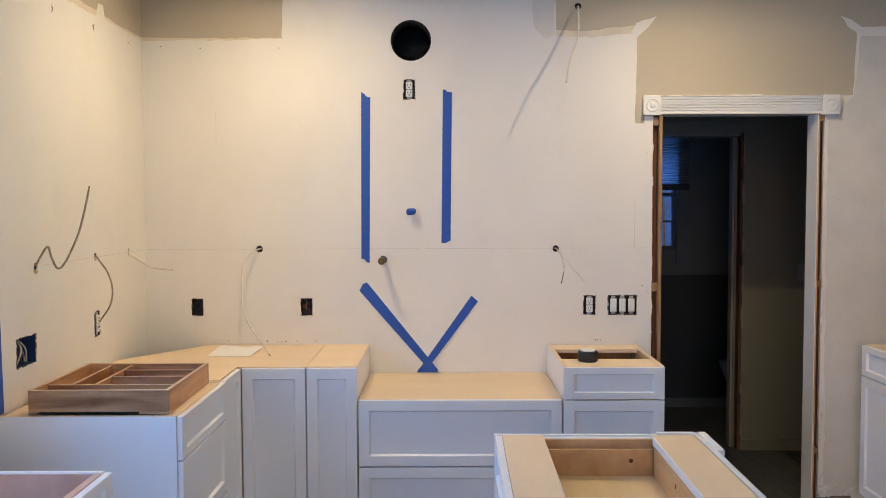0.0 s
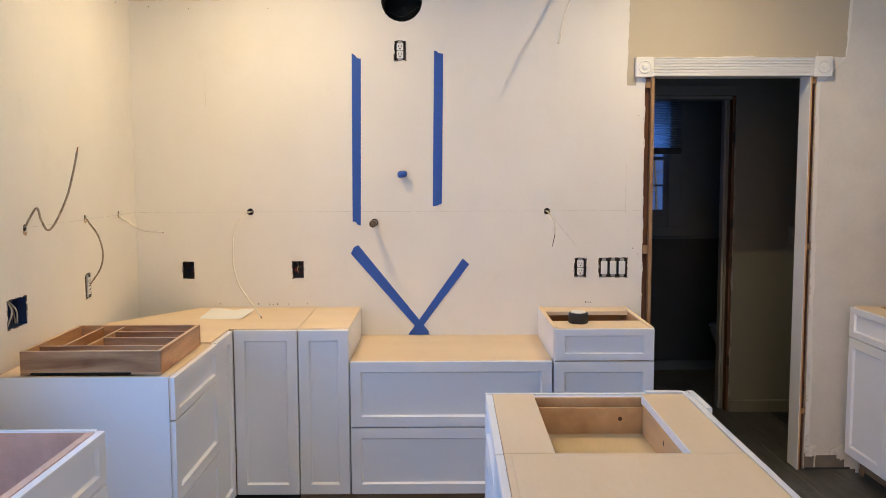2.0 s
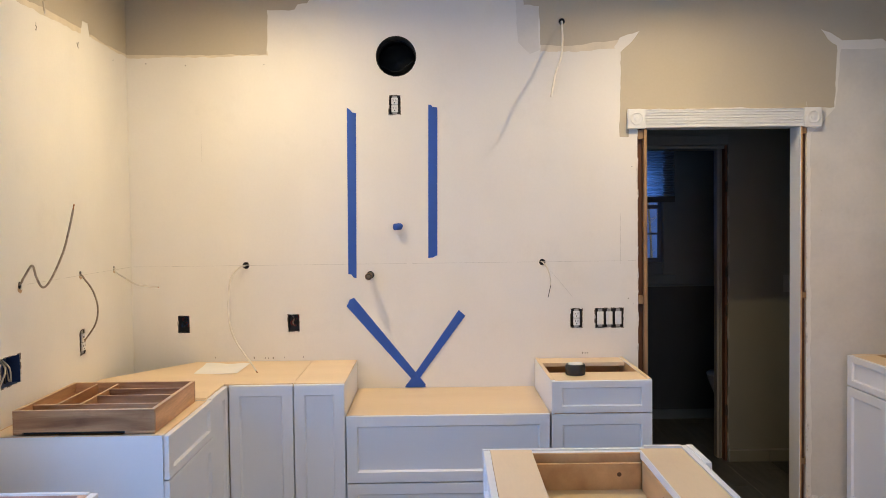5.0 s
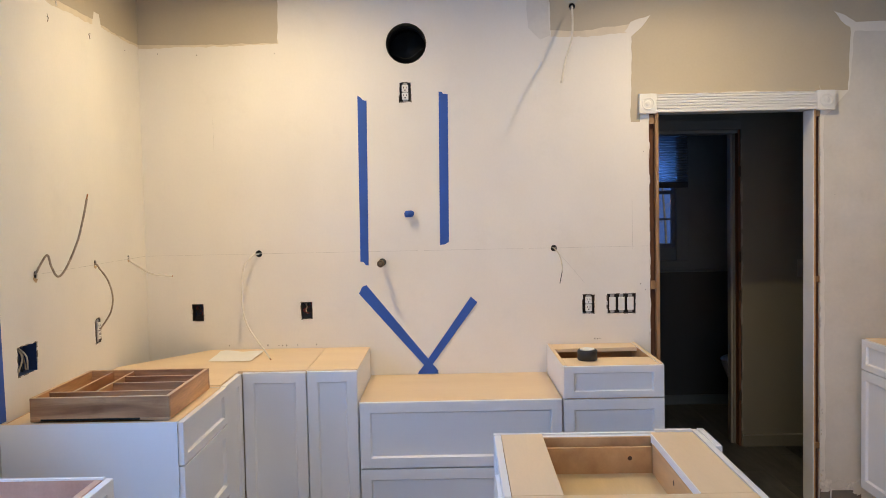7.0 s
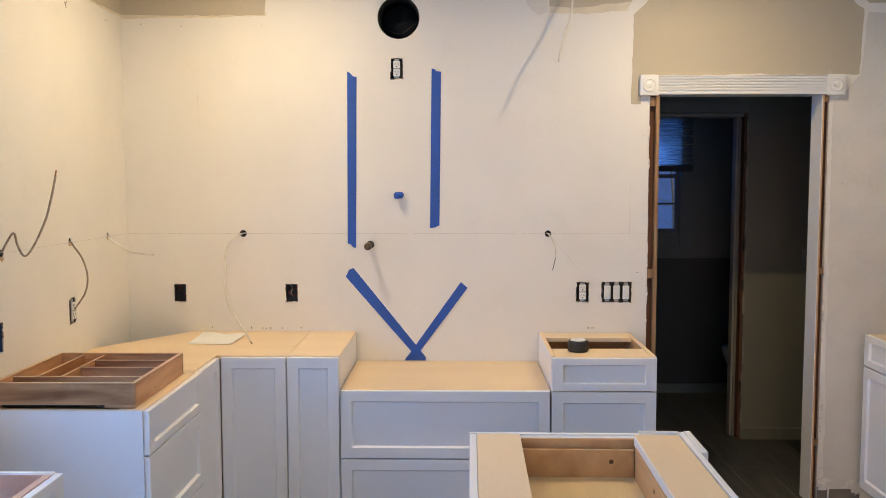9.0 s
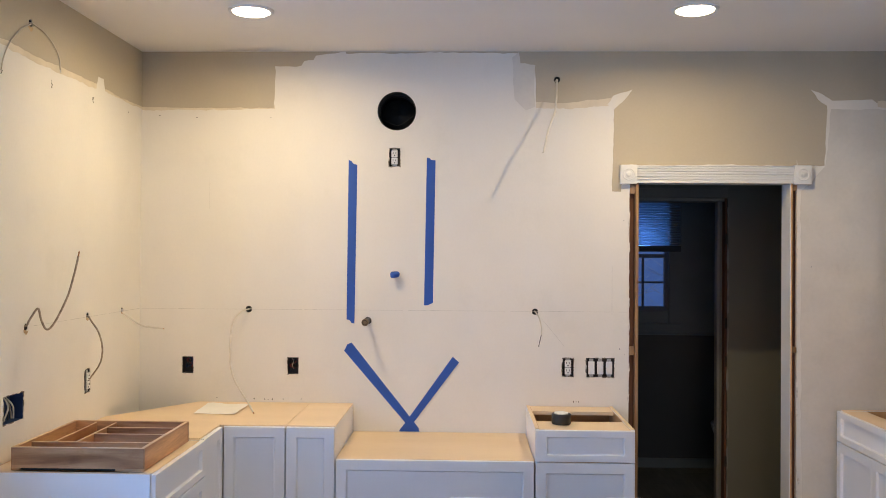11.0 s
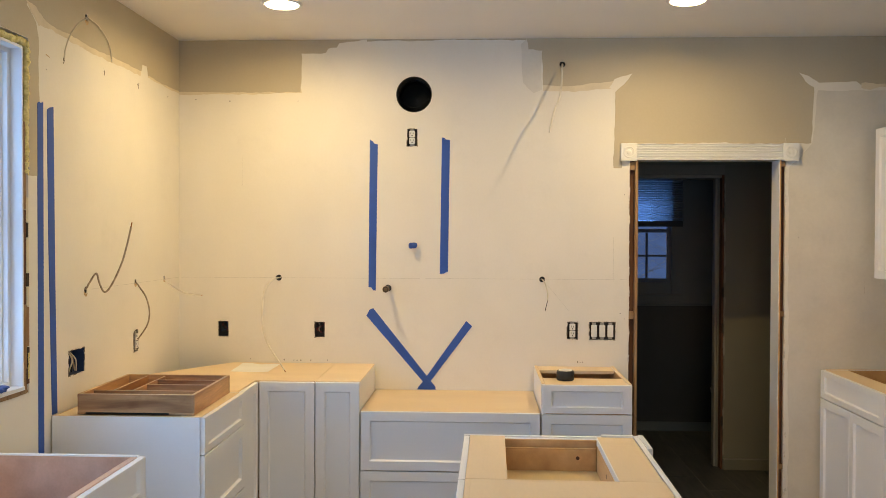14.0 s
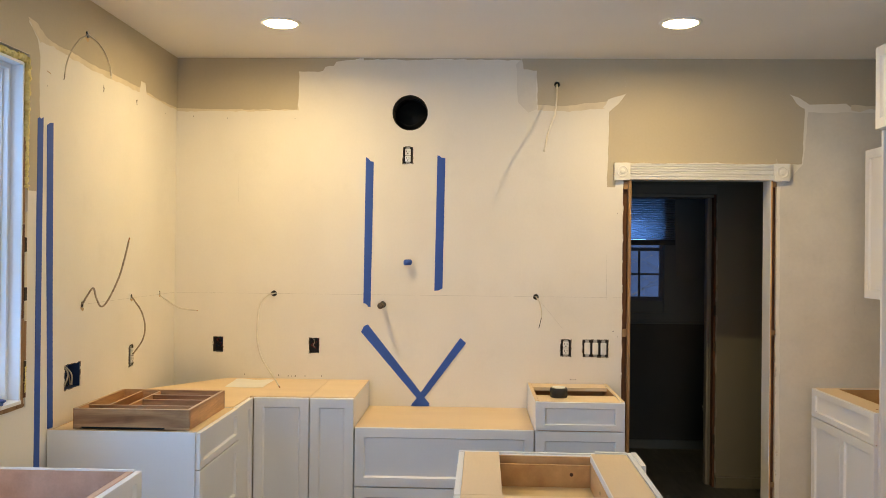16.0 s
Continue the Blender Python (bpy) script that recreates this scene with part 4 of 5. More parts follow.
def l_slab(z0, z1):
    bm = bmesh.new()
    lo = [bm.verts.new((x, y, z0)) for x, y in L_OUT]
    hi = [bm.verts.new((x, y, z1)) for x, y in L_OUT]
    bm.faces.new(lo[::-1])
    bm.faces.new(hi)
    for k in range(7):
        bm.faces.new((lo[k], lo[(k + 1) % 7], hi[(k + 1) % 7], hi[k]))
    return bm


part("top_deck", l_slab(0.8605, 0.879), maple, corner, "bare maple plywood top")
part("bottom_panel", l_slab(0.114, 0.132), maple_in, corner)
part("side_panel", box(0.903, 0.9205, -0.611, -0.003, 0.133, 0.860), cab_white, corner)
part("side_panel", box(0.005, 0.611, -0.9115, -0.894, 0.133, 0.860), cab_white, corner)
moved(part("door", shaker(0.283, 0.756, R), cab_white, corner), 0.637, -0.614, 0.118)
d2 = part("door", shaker(0.272, 0.756, R), cab_white, corner)
d2.matrix_basis = pose(0.614, -0.910, 0.118, 0, 0, 90)
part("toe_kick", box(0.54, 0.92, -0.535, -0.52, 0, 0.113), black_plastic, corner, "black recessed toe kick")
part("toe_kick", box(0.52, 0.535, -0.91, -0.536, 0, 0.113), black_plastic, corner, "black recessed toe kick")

cabinet("narrow_cabinet", pose(0.9225, 0, 0), 0.2285, [(0.003, 0.2265, 0.118, FACE_TOP, "door", R)], "narrow white shaker base cabinet beside the cooktop base", deck=True, top=0.873, legs=(-0.012,))
cabinet("cooktop_cabinet", pose(1.1535, 0, 0), 0.914, [(0.003, 0.911, 0.430, 0.729, "drawer_front", R), (0.003, 0.911, 0.118, 0.424, "drawer_front", R)],
              "low wide white two-drawer base cabinet with plywood top", deck=True, top=0.724, legs=(-0.016, 0.884))
small = cabinet("open_drawer_cabinet", pose(2.0705, 0, 0), 0.455,
                [(0.003, 0.452, 0.731, FACE_TOP, "drawer_front", R), (0.003, 0.452, 0.430, 0.725, "drawer_front", R), (0.003, 0.452, 0.118, 0.424, "drawer_front", R)],
                "white drawer base cabinet, open at the top", top=0.876, rail_front=0.19, rail_rear=0.15)

sink = cabinet("sink_cabinet", pose(0.004, -3.03, 0, 0, 0, 90), 0.914,
               [(0.003, 0.911, 0.731, FACE_TOP, "drawer_front", R), (0.003, 0.4555, 0.118, 0.725, "door", R), (0.4585, 0.911, 0.118, 0.725, "door", R)],
               "white sink base cabinet with open top under the window", open_rails=False, lining=rosy)
part("front_rail", box(0.022, 0.892, -0.609, -0.588, 0.79, 0.8755, 0.001), rosy, sink, "rosy plywood front rail")
for x0 in (0.0015, 0.8965):
    part("edge_strip", box(x0, x0 + 0.016, -0.609, -0.003, 0.8763, 0.878), cab_white, sink)

east = cabinet("sink_side_cabinet", pose(RIGHT - 0.004, -0.092, 0, 0, 0, -90), 0.762,
               [(0.003, 0.759, 0.733, 0.884, "drawer_front", R), (0.003, 0.3795, 0.121, 0.727, "door", R), (0.3825, 0.759, 0.121, 0.727, "door", R)],
               "white base cabinet, drawer over two doors, top open", top=0.886, rail_front=0.118)
for x in (0.655,):
    part("screw", lathe([(0.006, 0.8845), (0.006, 0.8865), (0.0001, 0.887)], 10, "z", (x, -0.57, 0)), copper, east, "screw head in the rail")

wallcab = thing("wall_cabinet", pose(RIGHT - 0.004, -0.072, 1.392, 0, 0, -90), "white shaker wall cabinet on the side wall", "kitchen cabinet", "wall cabinets")
part("body", box(0.0, 0.762, -0.315, -0.001, 0.0, 0.832, 0.001), cab_white, wallcab)
for x0 in (0.002, 0.382):
    moved(part("door", shaker(0.378, 0.828, R), cab_white, wallcab), x0, -0.317, 0.002)
solid("tall_end_panel", box(3.672, RIGHT - 0.002, -0.884, -0.864, 0.0, 2.222, 0.001), cab_white, "tall white panel beside the refrigerator gap", "cabinet panel")
over = thing("over_fridge_cabinet", pose(RIGHT - 0.004, -0.858, 2.226, 0, 0, -90), "deep white cabinet above the refrigerator gap", "kitchen cabinet", "wall cabinets")
part("body", box(0.0, 0.93, -0.62, -0.001, 0.0, 0.39, 0.001), cab_white, over)
for x0 in (0.002, 0.466):
    moved(part("door", shaker(0.462, 0.386, R), cab_white, over), x0, -0.622, 0.002)

# ---- island ----
ix = 2.333
TURN = pose(2.03, -1.74, 0, 0, 0, -0.72) @ pose(-2.03, 1.74, 0)  # the island stands a little askew
island = cabinet("island_cabinet", TURN @ pose(ix, -1.7545, 0, 0, 0, -90), 0.582,
                 [(0.003, 0.579, 0.731, FACE_TOP, "drawer_front", R), (0.003, 0.579, 0.430, 0.725, "drawer_front", R), (0.003, 0.579, 0.118, 0.424, "drawer_front", R)],
                 "white island base cabinet, sink cut-out open in its plywood top", depth=0.606, open_rails=False, top=0.870)
for y0, y1 in ((-0.6065, -0.477), (-0.135, -0.003)):
    part("top_strip", box(0.003, 0.579, y0, y1, 0.8705, 0.876, 0.001), maple, island, "bare maple plywood strip")
part("inner_box_side", box(0.022, 0.578, -0.1393, -0.1355, 0.8505, 0.8768), cab_white, island, "white edge of the cut-out")
part("cross_rail", box(0.0185, 0.030, -0.476, -0.140, 0.81, 0.8695, 0.001), maple_in, island, "maple rail")
part("drawer_box_back", box(0.048, 0.062, -0.476, -0.144, 0.755, 0.846, 0.001), maple_in, island, "knotty maple drawer side")
part("drawer_box_side", box(0.063, 0.545, -0.143, -0.1395, 0.755, 0.855, 0.001), maple_in, island, "knotty maple drawer side")
part("drawer_box_side", box(0.063, 0.545, -0.489, -0.477, 0.755, 0.846, 0.001), maple_in, island, "knotty maple drawer side")
part("drawer_bottom", box(0.063, 0.56, -0.476, -0.144, 0.756, 0.765), pale_ply, island, "pale plywood drawer bottom")
knots = material("dark_wood_knot", (0.10, 0.045, 0.02), 0.6)
part("knot", lathe([(0.007, 0.0623), (0.005, 0.0630), (0.0001, 0.0633)], 12, "x", (0, -0.212, 0.812)), knots, island)
part("knot", lathe([(0.008, -0.1433), (0.005, -0.1440), (0.0001, -0.1442)], 12, "y", (0.33, 0, 0.82)), knots, island)
isl2 = cabinet("island_cabinet", TURN @ pose(ix, -2.3375, 0, 0, 0, -90), 0.914,
               [(0.003, 0.911, 0.731, FACE_TOP, "drawer_front", R), (0.003, 0.911, 0.430, 0.725, "drawer_front", R), (0.003, 0.911, 0.118, 0.424, "drawer_front", R)],
               "white island base cabinet topped with bare plywood", depth=0.606, open_rails=False, top=0.870)
part("edge_strip", box(0.001, 0.913, -0.6065, -0.001, 0.8703, 0.8765), maple, isl2, "plywood edge")
part("top_deck", box(0.026, 0.908, -0.590, -0.003, 0.8767, 0.879, 0.0012), maple, isl2, "bare maple plywood top")
to_island = island.matrix_basis.inverted() @ TURN
for name, bm in (("side_skin", box(ix + 0.001, ix + 0.018, -3.252, -1.7285, 0.0, 0.8775, 0.0015)), ("corner_post", box(ix + 0.0185, ix + 0.038, -1.935, -1.728, 0.0, 0.880, 0.002)),
                 ("end_skin", box(1.703, 2.215, -1.752, -1.737, 0.0, 0.875, 0.0012)), ("end_skin", box(2.2155, ix + 0.0005, -1.744, -1.728, 0.0, 0.880, 0.0012))):
    part(name, bm, cab_white, island, "white finished panel").matrix_basis = to_island

# ---- tray on the drawer cabinet ----
tray = thing("drawer_organizer", pose(0.098, -1.485, 0.8785, 0, 0, 0.3), "brown wooden cutlery tray insert resting on the cabinet", "cutlery tray")
TW, TD, TH = 0.488, 0.516, 0.083
part("front_board", box(0, TW, 0, 0.014, 0.009, TH, 0.0015), walnut, tray)
part("foot", box(0, 0.032, 0.0005, 0.0135, 0, 0.0088), walnut, tray)
part("foot", box(0.384, TW, 0.0005, 0.0135, 0, 0.0088), walnut, tray)
# Black board fills the slit under the front, painting its shadow.
part("shadow_gap_board", box(0.032, 0.384, 0.010, 0.0135, 0, 0.0088), black_plastic, tray, "black strip for the shadow in the gap")
part("back_board", box(0, TW, TD - 0.014, TD, 0, TH, 0.0015), walnut, tray)
part("side_board", box(0, 0.014, 0.0145, TD - 0.0145, 0, TH, 0.0015), walnut_long, tray)
part("side_board", box(TW - 0.014, TW, 0.0145, TD - 0.0145, 0, TH, 0.0015), walnut_long, tray)
part("tray_bottom", box(0.0145, TW - 0.0145, 0.0145, TD - 0.0145, 0.004, 0.010), walnut, tray)
part("divider", box(0.0145, TW - 0.0145, 0.121, 0.131, 0.0105, TH - 0.006, 0.001), walnut, tray)
for x in (0.094, 0.178):
    part("divider", box(x, x + 0.009, 0.1315, TD - 0.0145, 0.0105, TH - 0.006, 0.001), walnut_long, tray)
for y in (0.272, 0.396):
    part("divider", box(0.1875, TW - 0.0145, y, y + 0.009, 0.0105, TH - 0.006, 0.001), walnut, tray)

# Thin caps paint the light that the upward edges catch.
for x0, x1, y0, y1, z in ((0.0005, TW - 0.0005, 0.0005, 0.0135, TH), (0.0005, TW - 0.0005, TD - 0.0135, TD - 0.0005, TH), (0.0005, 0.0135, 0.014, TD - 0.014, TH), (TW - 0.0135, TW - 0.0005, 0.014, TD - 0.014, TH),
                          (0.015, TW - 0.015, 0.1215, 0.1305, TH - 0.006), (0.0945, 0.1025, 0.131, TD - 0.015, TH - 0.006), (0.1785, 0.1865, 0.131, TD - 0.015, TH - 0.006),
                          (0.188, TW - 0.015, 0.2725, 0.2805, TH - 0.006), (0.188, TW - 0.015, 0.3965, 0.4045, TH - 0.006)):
    part("edge_band", box(x0, x1, y0, y1, z - 0.0002, z + 0.0016, 0.0007), lit_edge, tray, "top edge made paler for the can light")

# ---- things on the tops ----
bm = bmesh.new()
PQ = [(0.406, -0.352), (0.390, -0.062), (0.622, -0.107), (0.616, -0.368)]
n = 8
grid = {}
for i in range(n + 1):
    for j in range(n + 1):
        s, t = i / n, j / n
        a, b = Vector(PQ[0]).lerp(Vector(PQ[3]), s), Vector(PQ[1]).lerp(Vector(PQ[2]), s)
        p = a.lerp(b, t)
        grid[i, j] = bm.verts.new((p.x, p.y, 0.8798 + 0.006 * max(0, t - 0.55) ** 2 * (1 + math.sin(9 * s)) * 2 + 0.0022 * (1 + math.sin(6 * t + 5 * s)) * abs(s - 0.5) + 0.004 * s ** 4))
for i in range(n):
    for j in range(n):
        bm.faces.new((grid[i, j], grid[i + 1, j], grid[i + 1, j + 1], grid[i, j + 1]))
geo = bmesh.ops.extrude_face_region(bm, geom=bm.faces[:])
for v in geo["geom"]:
    if isinstance(v, bmesh.types.BMVert):
        v.co.z += 0.0006
solid("paper_sheet", bm, paper, "sheet of white paper lying on the plywood top", "paper")

roll = thing("tape_roll", pose(2.203, -0.486, 0.8775, 0, 0, 20), "thick black roll of tape on the cabinet edge", "tape")
part("body", lathe([(0.034, 0.0), (0.042, 0.0), (0.0455, 0.004), (0.0455, 0.044), (0.042, 0.049), (0.036, 0.049), (0.034, 0.047), (0.034, 0.0)], 36), black_plastic, roll, smooth=True)
# Pale core, taken to paper white to paint the highlight on its top.
part("core", lathe([(0.029, 0.002), (0.0335, 0.002), (0.0335, 0.052), (0.0325, 0.0535), (0.029, 0.0535), (0.029, 0.002)], 28), paper, roll, "pale cardboard core, whitened for its highlight", smooth=True)

# ---- blue tape on the walls ----
def tape(outline, place, label):
    return solid("painters_tape", plate(outline, place, 0.0, 0.0024), blue_tape, label, "tape", group="painter's tape marks")


back_lab, side_lab = "strip of blue painter's tape marking the hood", "long upright strip of blue painter's tape"
tape([(1.113, 1.324), (1.128, 1.322), (1.141, 1.305), (1.155, 1.303), (1.165, 2.149), (1.147, 2.152), (1.133, 2.168), (1.119, 2.177)], on_back, back_lab)
tape([(1.526, 1.402), (1.549, 1.404), (1.573, 1.416), (1.582, 2.173), (1.558, 2.176), (1.550, 2.186), (1.536, 2.188)], on_back, back_lab)
tape([(1.101, 1.158), (1.109, 1.172), (1.118, 1.192), (1.141, 1.201), (1.506, 0.745), (1.492, 0.736), (1.470, 0.732)], on_back, "slanting strip of blue painter's tape forming a V")
tape([(1.680, 1.131), (1.692, 1.120), (1.714, 1.101), (1.446, 0.742), (1.440, 0.734), (1.398, 0.734), (1.404, 0.747), (1.418, 0.762)], lambda u, v, d=0: on_back(u, v, d + 0.0026), "slanting strip of blue painter's tape forming a V")
tape([(1.397, 0.733), (1.507, 0.733), (1.478, 0.772), (1.452, 0.800), (1.424, 0.772)], lambda u, v, d=0: on_back(u, v, d + 0.0052), "folded foot of the blue tape V")
tape([(-1.613, 0.30), (-1.570, 0.30), (-1.572, 1.2), (-1.570, 2.156), (-1.588, 2.147), (-1.601, 2.152), (-1.615, 2.145)], on_left, side_lab)
tape([(-1.505, 0.8785), (-1.462, 0.8785), (-1.476, 1.4), (-1.487, 2.147), (-1.512, 2.142), (-1.538, 2.130), (-1.530, 1.6)], on_left, side_lab)

# ---- vent, pipes, boxes, devices and cables on the back wall ----
vent = thing("vent_duct", label="round black exhaust duct opening in the wall", category="duct")
part("duct_wall", lathe([(0.103, 0.002), (0.1035, 0.22), (0.101, 0.22), (0.1005, 0.002), (0.103, 0.002)], 48, "y", (VENT[0], 0, VENT[1])), duct_black, vent, smooth=True)
part("collar", lathe([(0.1002, 0.10), (0.096, 0.104), (0.096, 0.112), (0.1002, 0.116)], 48, "y", (VENT[0], 0, VENT[1]), cap=False), duct_black, vent, smooth=True)
part("elbow_back", lathe([(0.1015, 0.222), (0.06, 0.19), (0.0001, 0.17)], 40, "y", (VENT[0], 0, VENT[1]), cap=False), duct_black, vent, smooth=True)
part("seam", tube([(VENT[0] - 0.085, 0.12, VENT[1] - 0.03), (VENT[0], 0.10, VENT[1] - 0.062), (VENT[0] + 0.085, 0.09, VENT[1] - 0.01)], 0.0022), duct_black, vent, "dull metal seam")

cap = thing("capped_pipe", label="stub pipe end wrapped in blue tape", category="pipe")
part("pipe", lathe([(0.016, 0.03), (0.016, -0.03)], 20, "y", (1.373, 0, 1.566)), copper, cap, smooth=True)
m = lathe([(0.0001, -0.022), (0.0150, -0.0225), (0.0168, -0.020), (0.0172, 0.002), (0.0160, 0.014), (0.0105, 0.021), (0.0001, 0.023)], 24, "x", (0, 0, 0))
for v in m.verts:
    v.co += Vector((0, noise.noise(v.co * 60) * 0.003, noise.noise(v.co * 55 + Vector((9, 0, 0))) * 0.003))
w = part("tape_wrap", m, blue_tape, cap, "blue tape wrap", True)
w.matrix_basis = pose(1.374, -0.032, 1.566, 0, -3, 33)
stub = thing("pipe_stub", label="dark threaded pipe stub sticking out of the wall", category="pipe")
part("pipe", lathe([(0.0138, 0.05), (0.0138, -0.128), (0.0105, -0.130), (0.009, -0.11), (0.0001, -0.10)], 24, "y", (1.226, 0, 1.318)), pipe_iron, stub, smooth=True)
part("coupling", lathe([(0.0158, -0.10), (0.0182, -0.102), (0.0182, -0.124), (0.0158, -0.127)], 24, "y", (1.226, 0, 1.318)), old_brass, stub, smooth=True)
# Black linings paint the dark depth of the cable holes.
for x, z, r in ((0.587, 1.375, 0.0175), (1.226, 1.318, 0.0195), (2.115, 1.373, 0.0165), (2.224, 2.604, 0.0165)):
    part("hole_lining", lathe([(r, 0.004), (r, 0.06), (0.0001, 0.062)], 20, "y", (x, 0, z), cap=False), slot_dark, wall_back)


def device_box(place, u0, u1, v0, v1, mat, name, label, category, rims=18):
    """A junction box set into a rough cut-out."""
    t = thing(name, label=label, category=category)
    bm = bmesh.new()
    a, b, c2, e, dd = u0 + 0.001, u1 - 0.001, v0 + 0.001, v1 - 0.001, -0.055
    P = lambda u, v, k: bm.verts.new(place(u, v, k))
    bm.faces.new([P(a, c2, dd), P(b, c2, dd), P(b, e, dd), P(a, e, dd)])
    for p, q in (((a, c2), (b, c2)), ((b, c2), (b, e)), ((b, e), (a, e)), ((a, e), (a, c2))):
        bm.faces.new([P(*p, -0.003), P(*q, -0.003), P(*q, dd), P(*p, dd)])
    part("box", bm, mat, t)
    rim = random.Random(int(u0 * 1000 + v0 * 77))
    for k in range(rims):
        s = rim.random()
        if k % 2:
            u, v = u0 + s * (u1 - u0), (v0 if k % 4 == 1 else v1)
            o = [(u - 0.010, v - 0.0022), (u + 0.009, v - 0.002), (u + 0.008, v + 0.0022), (u - 0.008, v + 0.002)]
            o = [(min(max(p, u0 - 0.002), u1 + 0.002), q) for p, q in o]
        else:
            u, v = (u0 if k % 4 == 0 else u1), v0 + s * (v1 - v0)
            o = [(u - 0.0022, v - 0.013), (u + 0.0022, v - 0.010), (u + 0.002, v + 0.012), (u - 0.002, v + 0.010)]
            o = [(p, min(max(q, v0 - 0.002), v1 + 0.002)) for p, q in o]
        part("torn_edge", plate(ragged(o, 0.004, 0.0012, k), place, -0.002, 0.001), (crumb, torn_white, crumb)[k % 3], t, "crumbled cut-out edge")
    return t


def prism(place, u0, u1, v0, v1, d0, d1):
    bm = bmesh.new()
    v = [bm.verts.new(place(u, w, d)) for u in (u0, u1) for w in (v0, v1) for d in (d0, d1)]
    for f in ((0, 1, 3, 2), (4, 6, 7, 5), (0, 4, 5, 1), (2, 3, 7, 6), (0, 2, 6, 4), (1, 5, 7, 3)):
        bm.faces.new([v[i] for i in f])
    bmesh.ops.bevel(bm, geom=bm.edges[:], offset=0.0012, segments=1, affect="EDGES")
    return bm


def duplex(place, u, v, box_rect, label):
    t = device_box(place, *box_rect, box_dark, "wall_outlet", label, "outlet")
    s = part("strap", prism(place, u - 0.012, u + 0.012, v - 0.050, v + 0.050, -0.004, -0.0005), steel, t, "steel mounting strap")
    for dv in (-0.0195, 0.0195):
        r = part("receptacle", prism(place, u - 0.0165, u + 0.0165, v + dv - 0.0175, v + dv + 0.0175, -0.0004, 0.007), device_white, t)
        part("slot", prism(place, u - 0.0085, u - 0.006, v + dv - 0.001, v + dv + 0.009, 0.0066, 0.0078), slot_dark, r)
        part("slot", prism(place, u + 0.0055, u + 0.008, v + dv - 0.001, v + dv + 0.009, 0.0066, 0.0078), slot_dark, r)
        part("ground_hole", prism(place, u - 0.003, u + 0.003, v + dv - 0.012, v + dv - 0.006, 0.0066, 0.0078), slot_dark, r)
    return t


duplex(on_back, 1.364, 2.188, (1.334, 1.394, 2.138, 2.238), "white duplex outlet without cover plate, high on the wall")
duplex(on_back, 2.289, 1.081, (2.258, 2.320, 1.031, 1.130), "white duplex outlet without cover plate beside switches")
duplex(on_left, -0.638, 1.080, (-0.668, -0.608, 1.024, 1.135), "white outlet hanging in an open box, cable attached")
sw3 = device_box(on_back, 2.385, 2.533, 1.028, 1.131, box_dark, "light_switches", "three white rocker switches in one open box", "light switch")
for u in (2.4125, 2.459, 2.5055):
    part("strap", prism(on_back, u - 0.011, u + 0.011, 1.032, 1.128, -0.004, -0.0005), steel, sw3, "steel mounting strap")
    r = part("rocker", prism(on_back, u - 0.0165, u + 0.0165, 1.046, 1.113, -0.0004, 0.006), device_white, sw3)
    part("paddle", prism(on_back, u - 0.0115, u + 0.0115, 1.052, 1.107, 0.0055, 0.0085), device_white, r)


def loose_wires(t, place, u0, u1, v0, v1, mats, seed):
    rn = random.Random(seed)
    for k, mt in enumerate(mats):
        p0 = (u0 + (u1 - u0) * rn.uniform(0.2, 0.8), v1 - 0.008)
        pts = [place(p0[0], p0[1], -0.05)]
        for q in range(3):
            pts.append(place(u0 + (u1 - u0) * rn.uniform(0.15, 0.85), v1 - (v1 - v0) * (0.25 + 0.22 * q), rn.uniform(-0.04, -0.006)))
        part("wire", tube(pts, 0.0028, 6), mt, t, "loose wire end", True)


bA = device_box(on_back, 0.231, 0.291, 1.029, 1.119, box_dark, "junction_box", "open black junction box with folded wires", "junction box", 5)
loose_wires(bA, on_back, 0.231, 0.291, 1.029, 1.119, (black_plastic, wire_red, box_blue, box_blue, black_plastic), 1)
bB = device_box(on_back, 0.797, 0.857, 1.029, 1.119, box_dark, "junction_box", "open black junction box with folded red wires", "junction box", 6)
loose_wires(bB, on_back, 0.797, 0.857, 1.029, 1.119, (wire_red, black_plastic, slot_dark, cable_grey, black_plastic), 2)
bC = device_box(on_left, -1.361, -1.209, 1.013, 1.122, box_blue, "junction_box", "open double blue junction box with white cables", "junction box")
for k, (ua, ub) in enumerate(((-1.284, -1.322), (-1.280, -1.248), (-1.300, -1.344), (-1.276, -1.292), (-1.268, -1.262))):
    part("wire", tube([on_left(ua, 1.116, -0.045), on_left((ua + ub) / 2, 1.075, -0.012 - 0.004 * k), on_left(ub, 1.022, -0.02)], 0.0033, 6), cable_pale if k < 2 else (cable_grey if k != 3 else black_plastic), bC, "cut cable end", True)


def cable(pts, r, mat, label, tip=None, tip_mat=copper):
    t = thing("electrical_cable", label=label, category="cable", group="cables from the walls")
    part("sheath", tube(pts, r, 8), mat, t, smooth=True)
    if tip:
        a, b = Vector(pts[-2]), Vector(pts[-1])
        d = (b - a).normalized()
        part("bare_end", tube([tuple(b - d * 0.004), tuple(b + d * tip)], r * 0.7, 6, False), tip_mat, t, "stripped cable end")
    return t


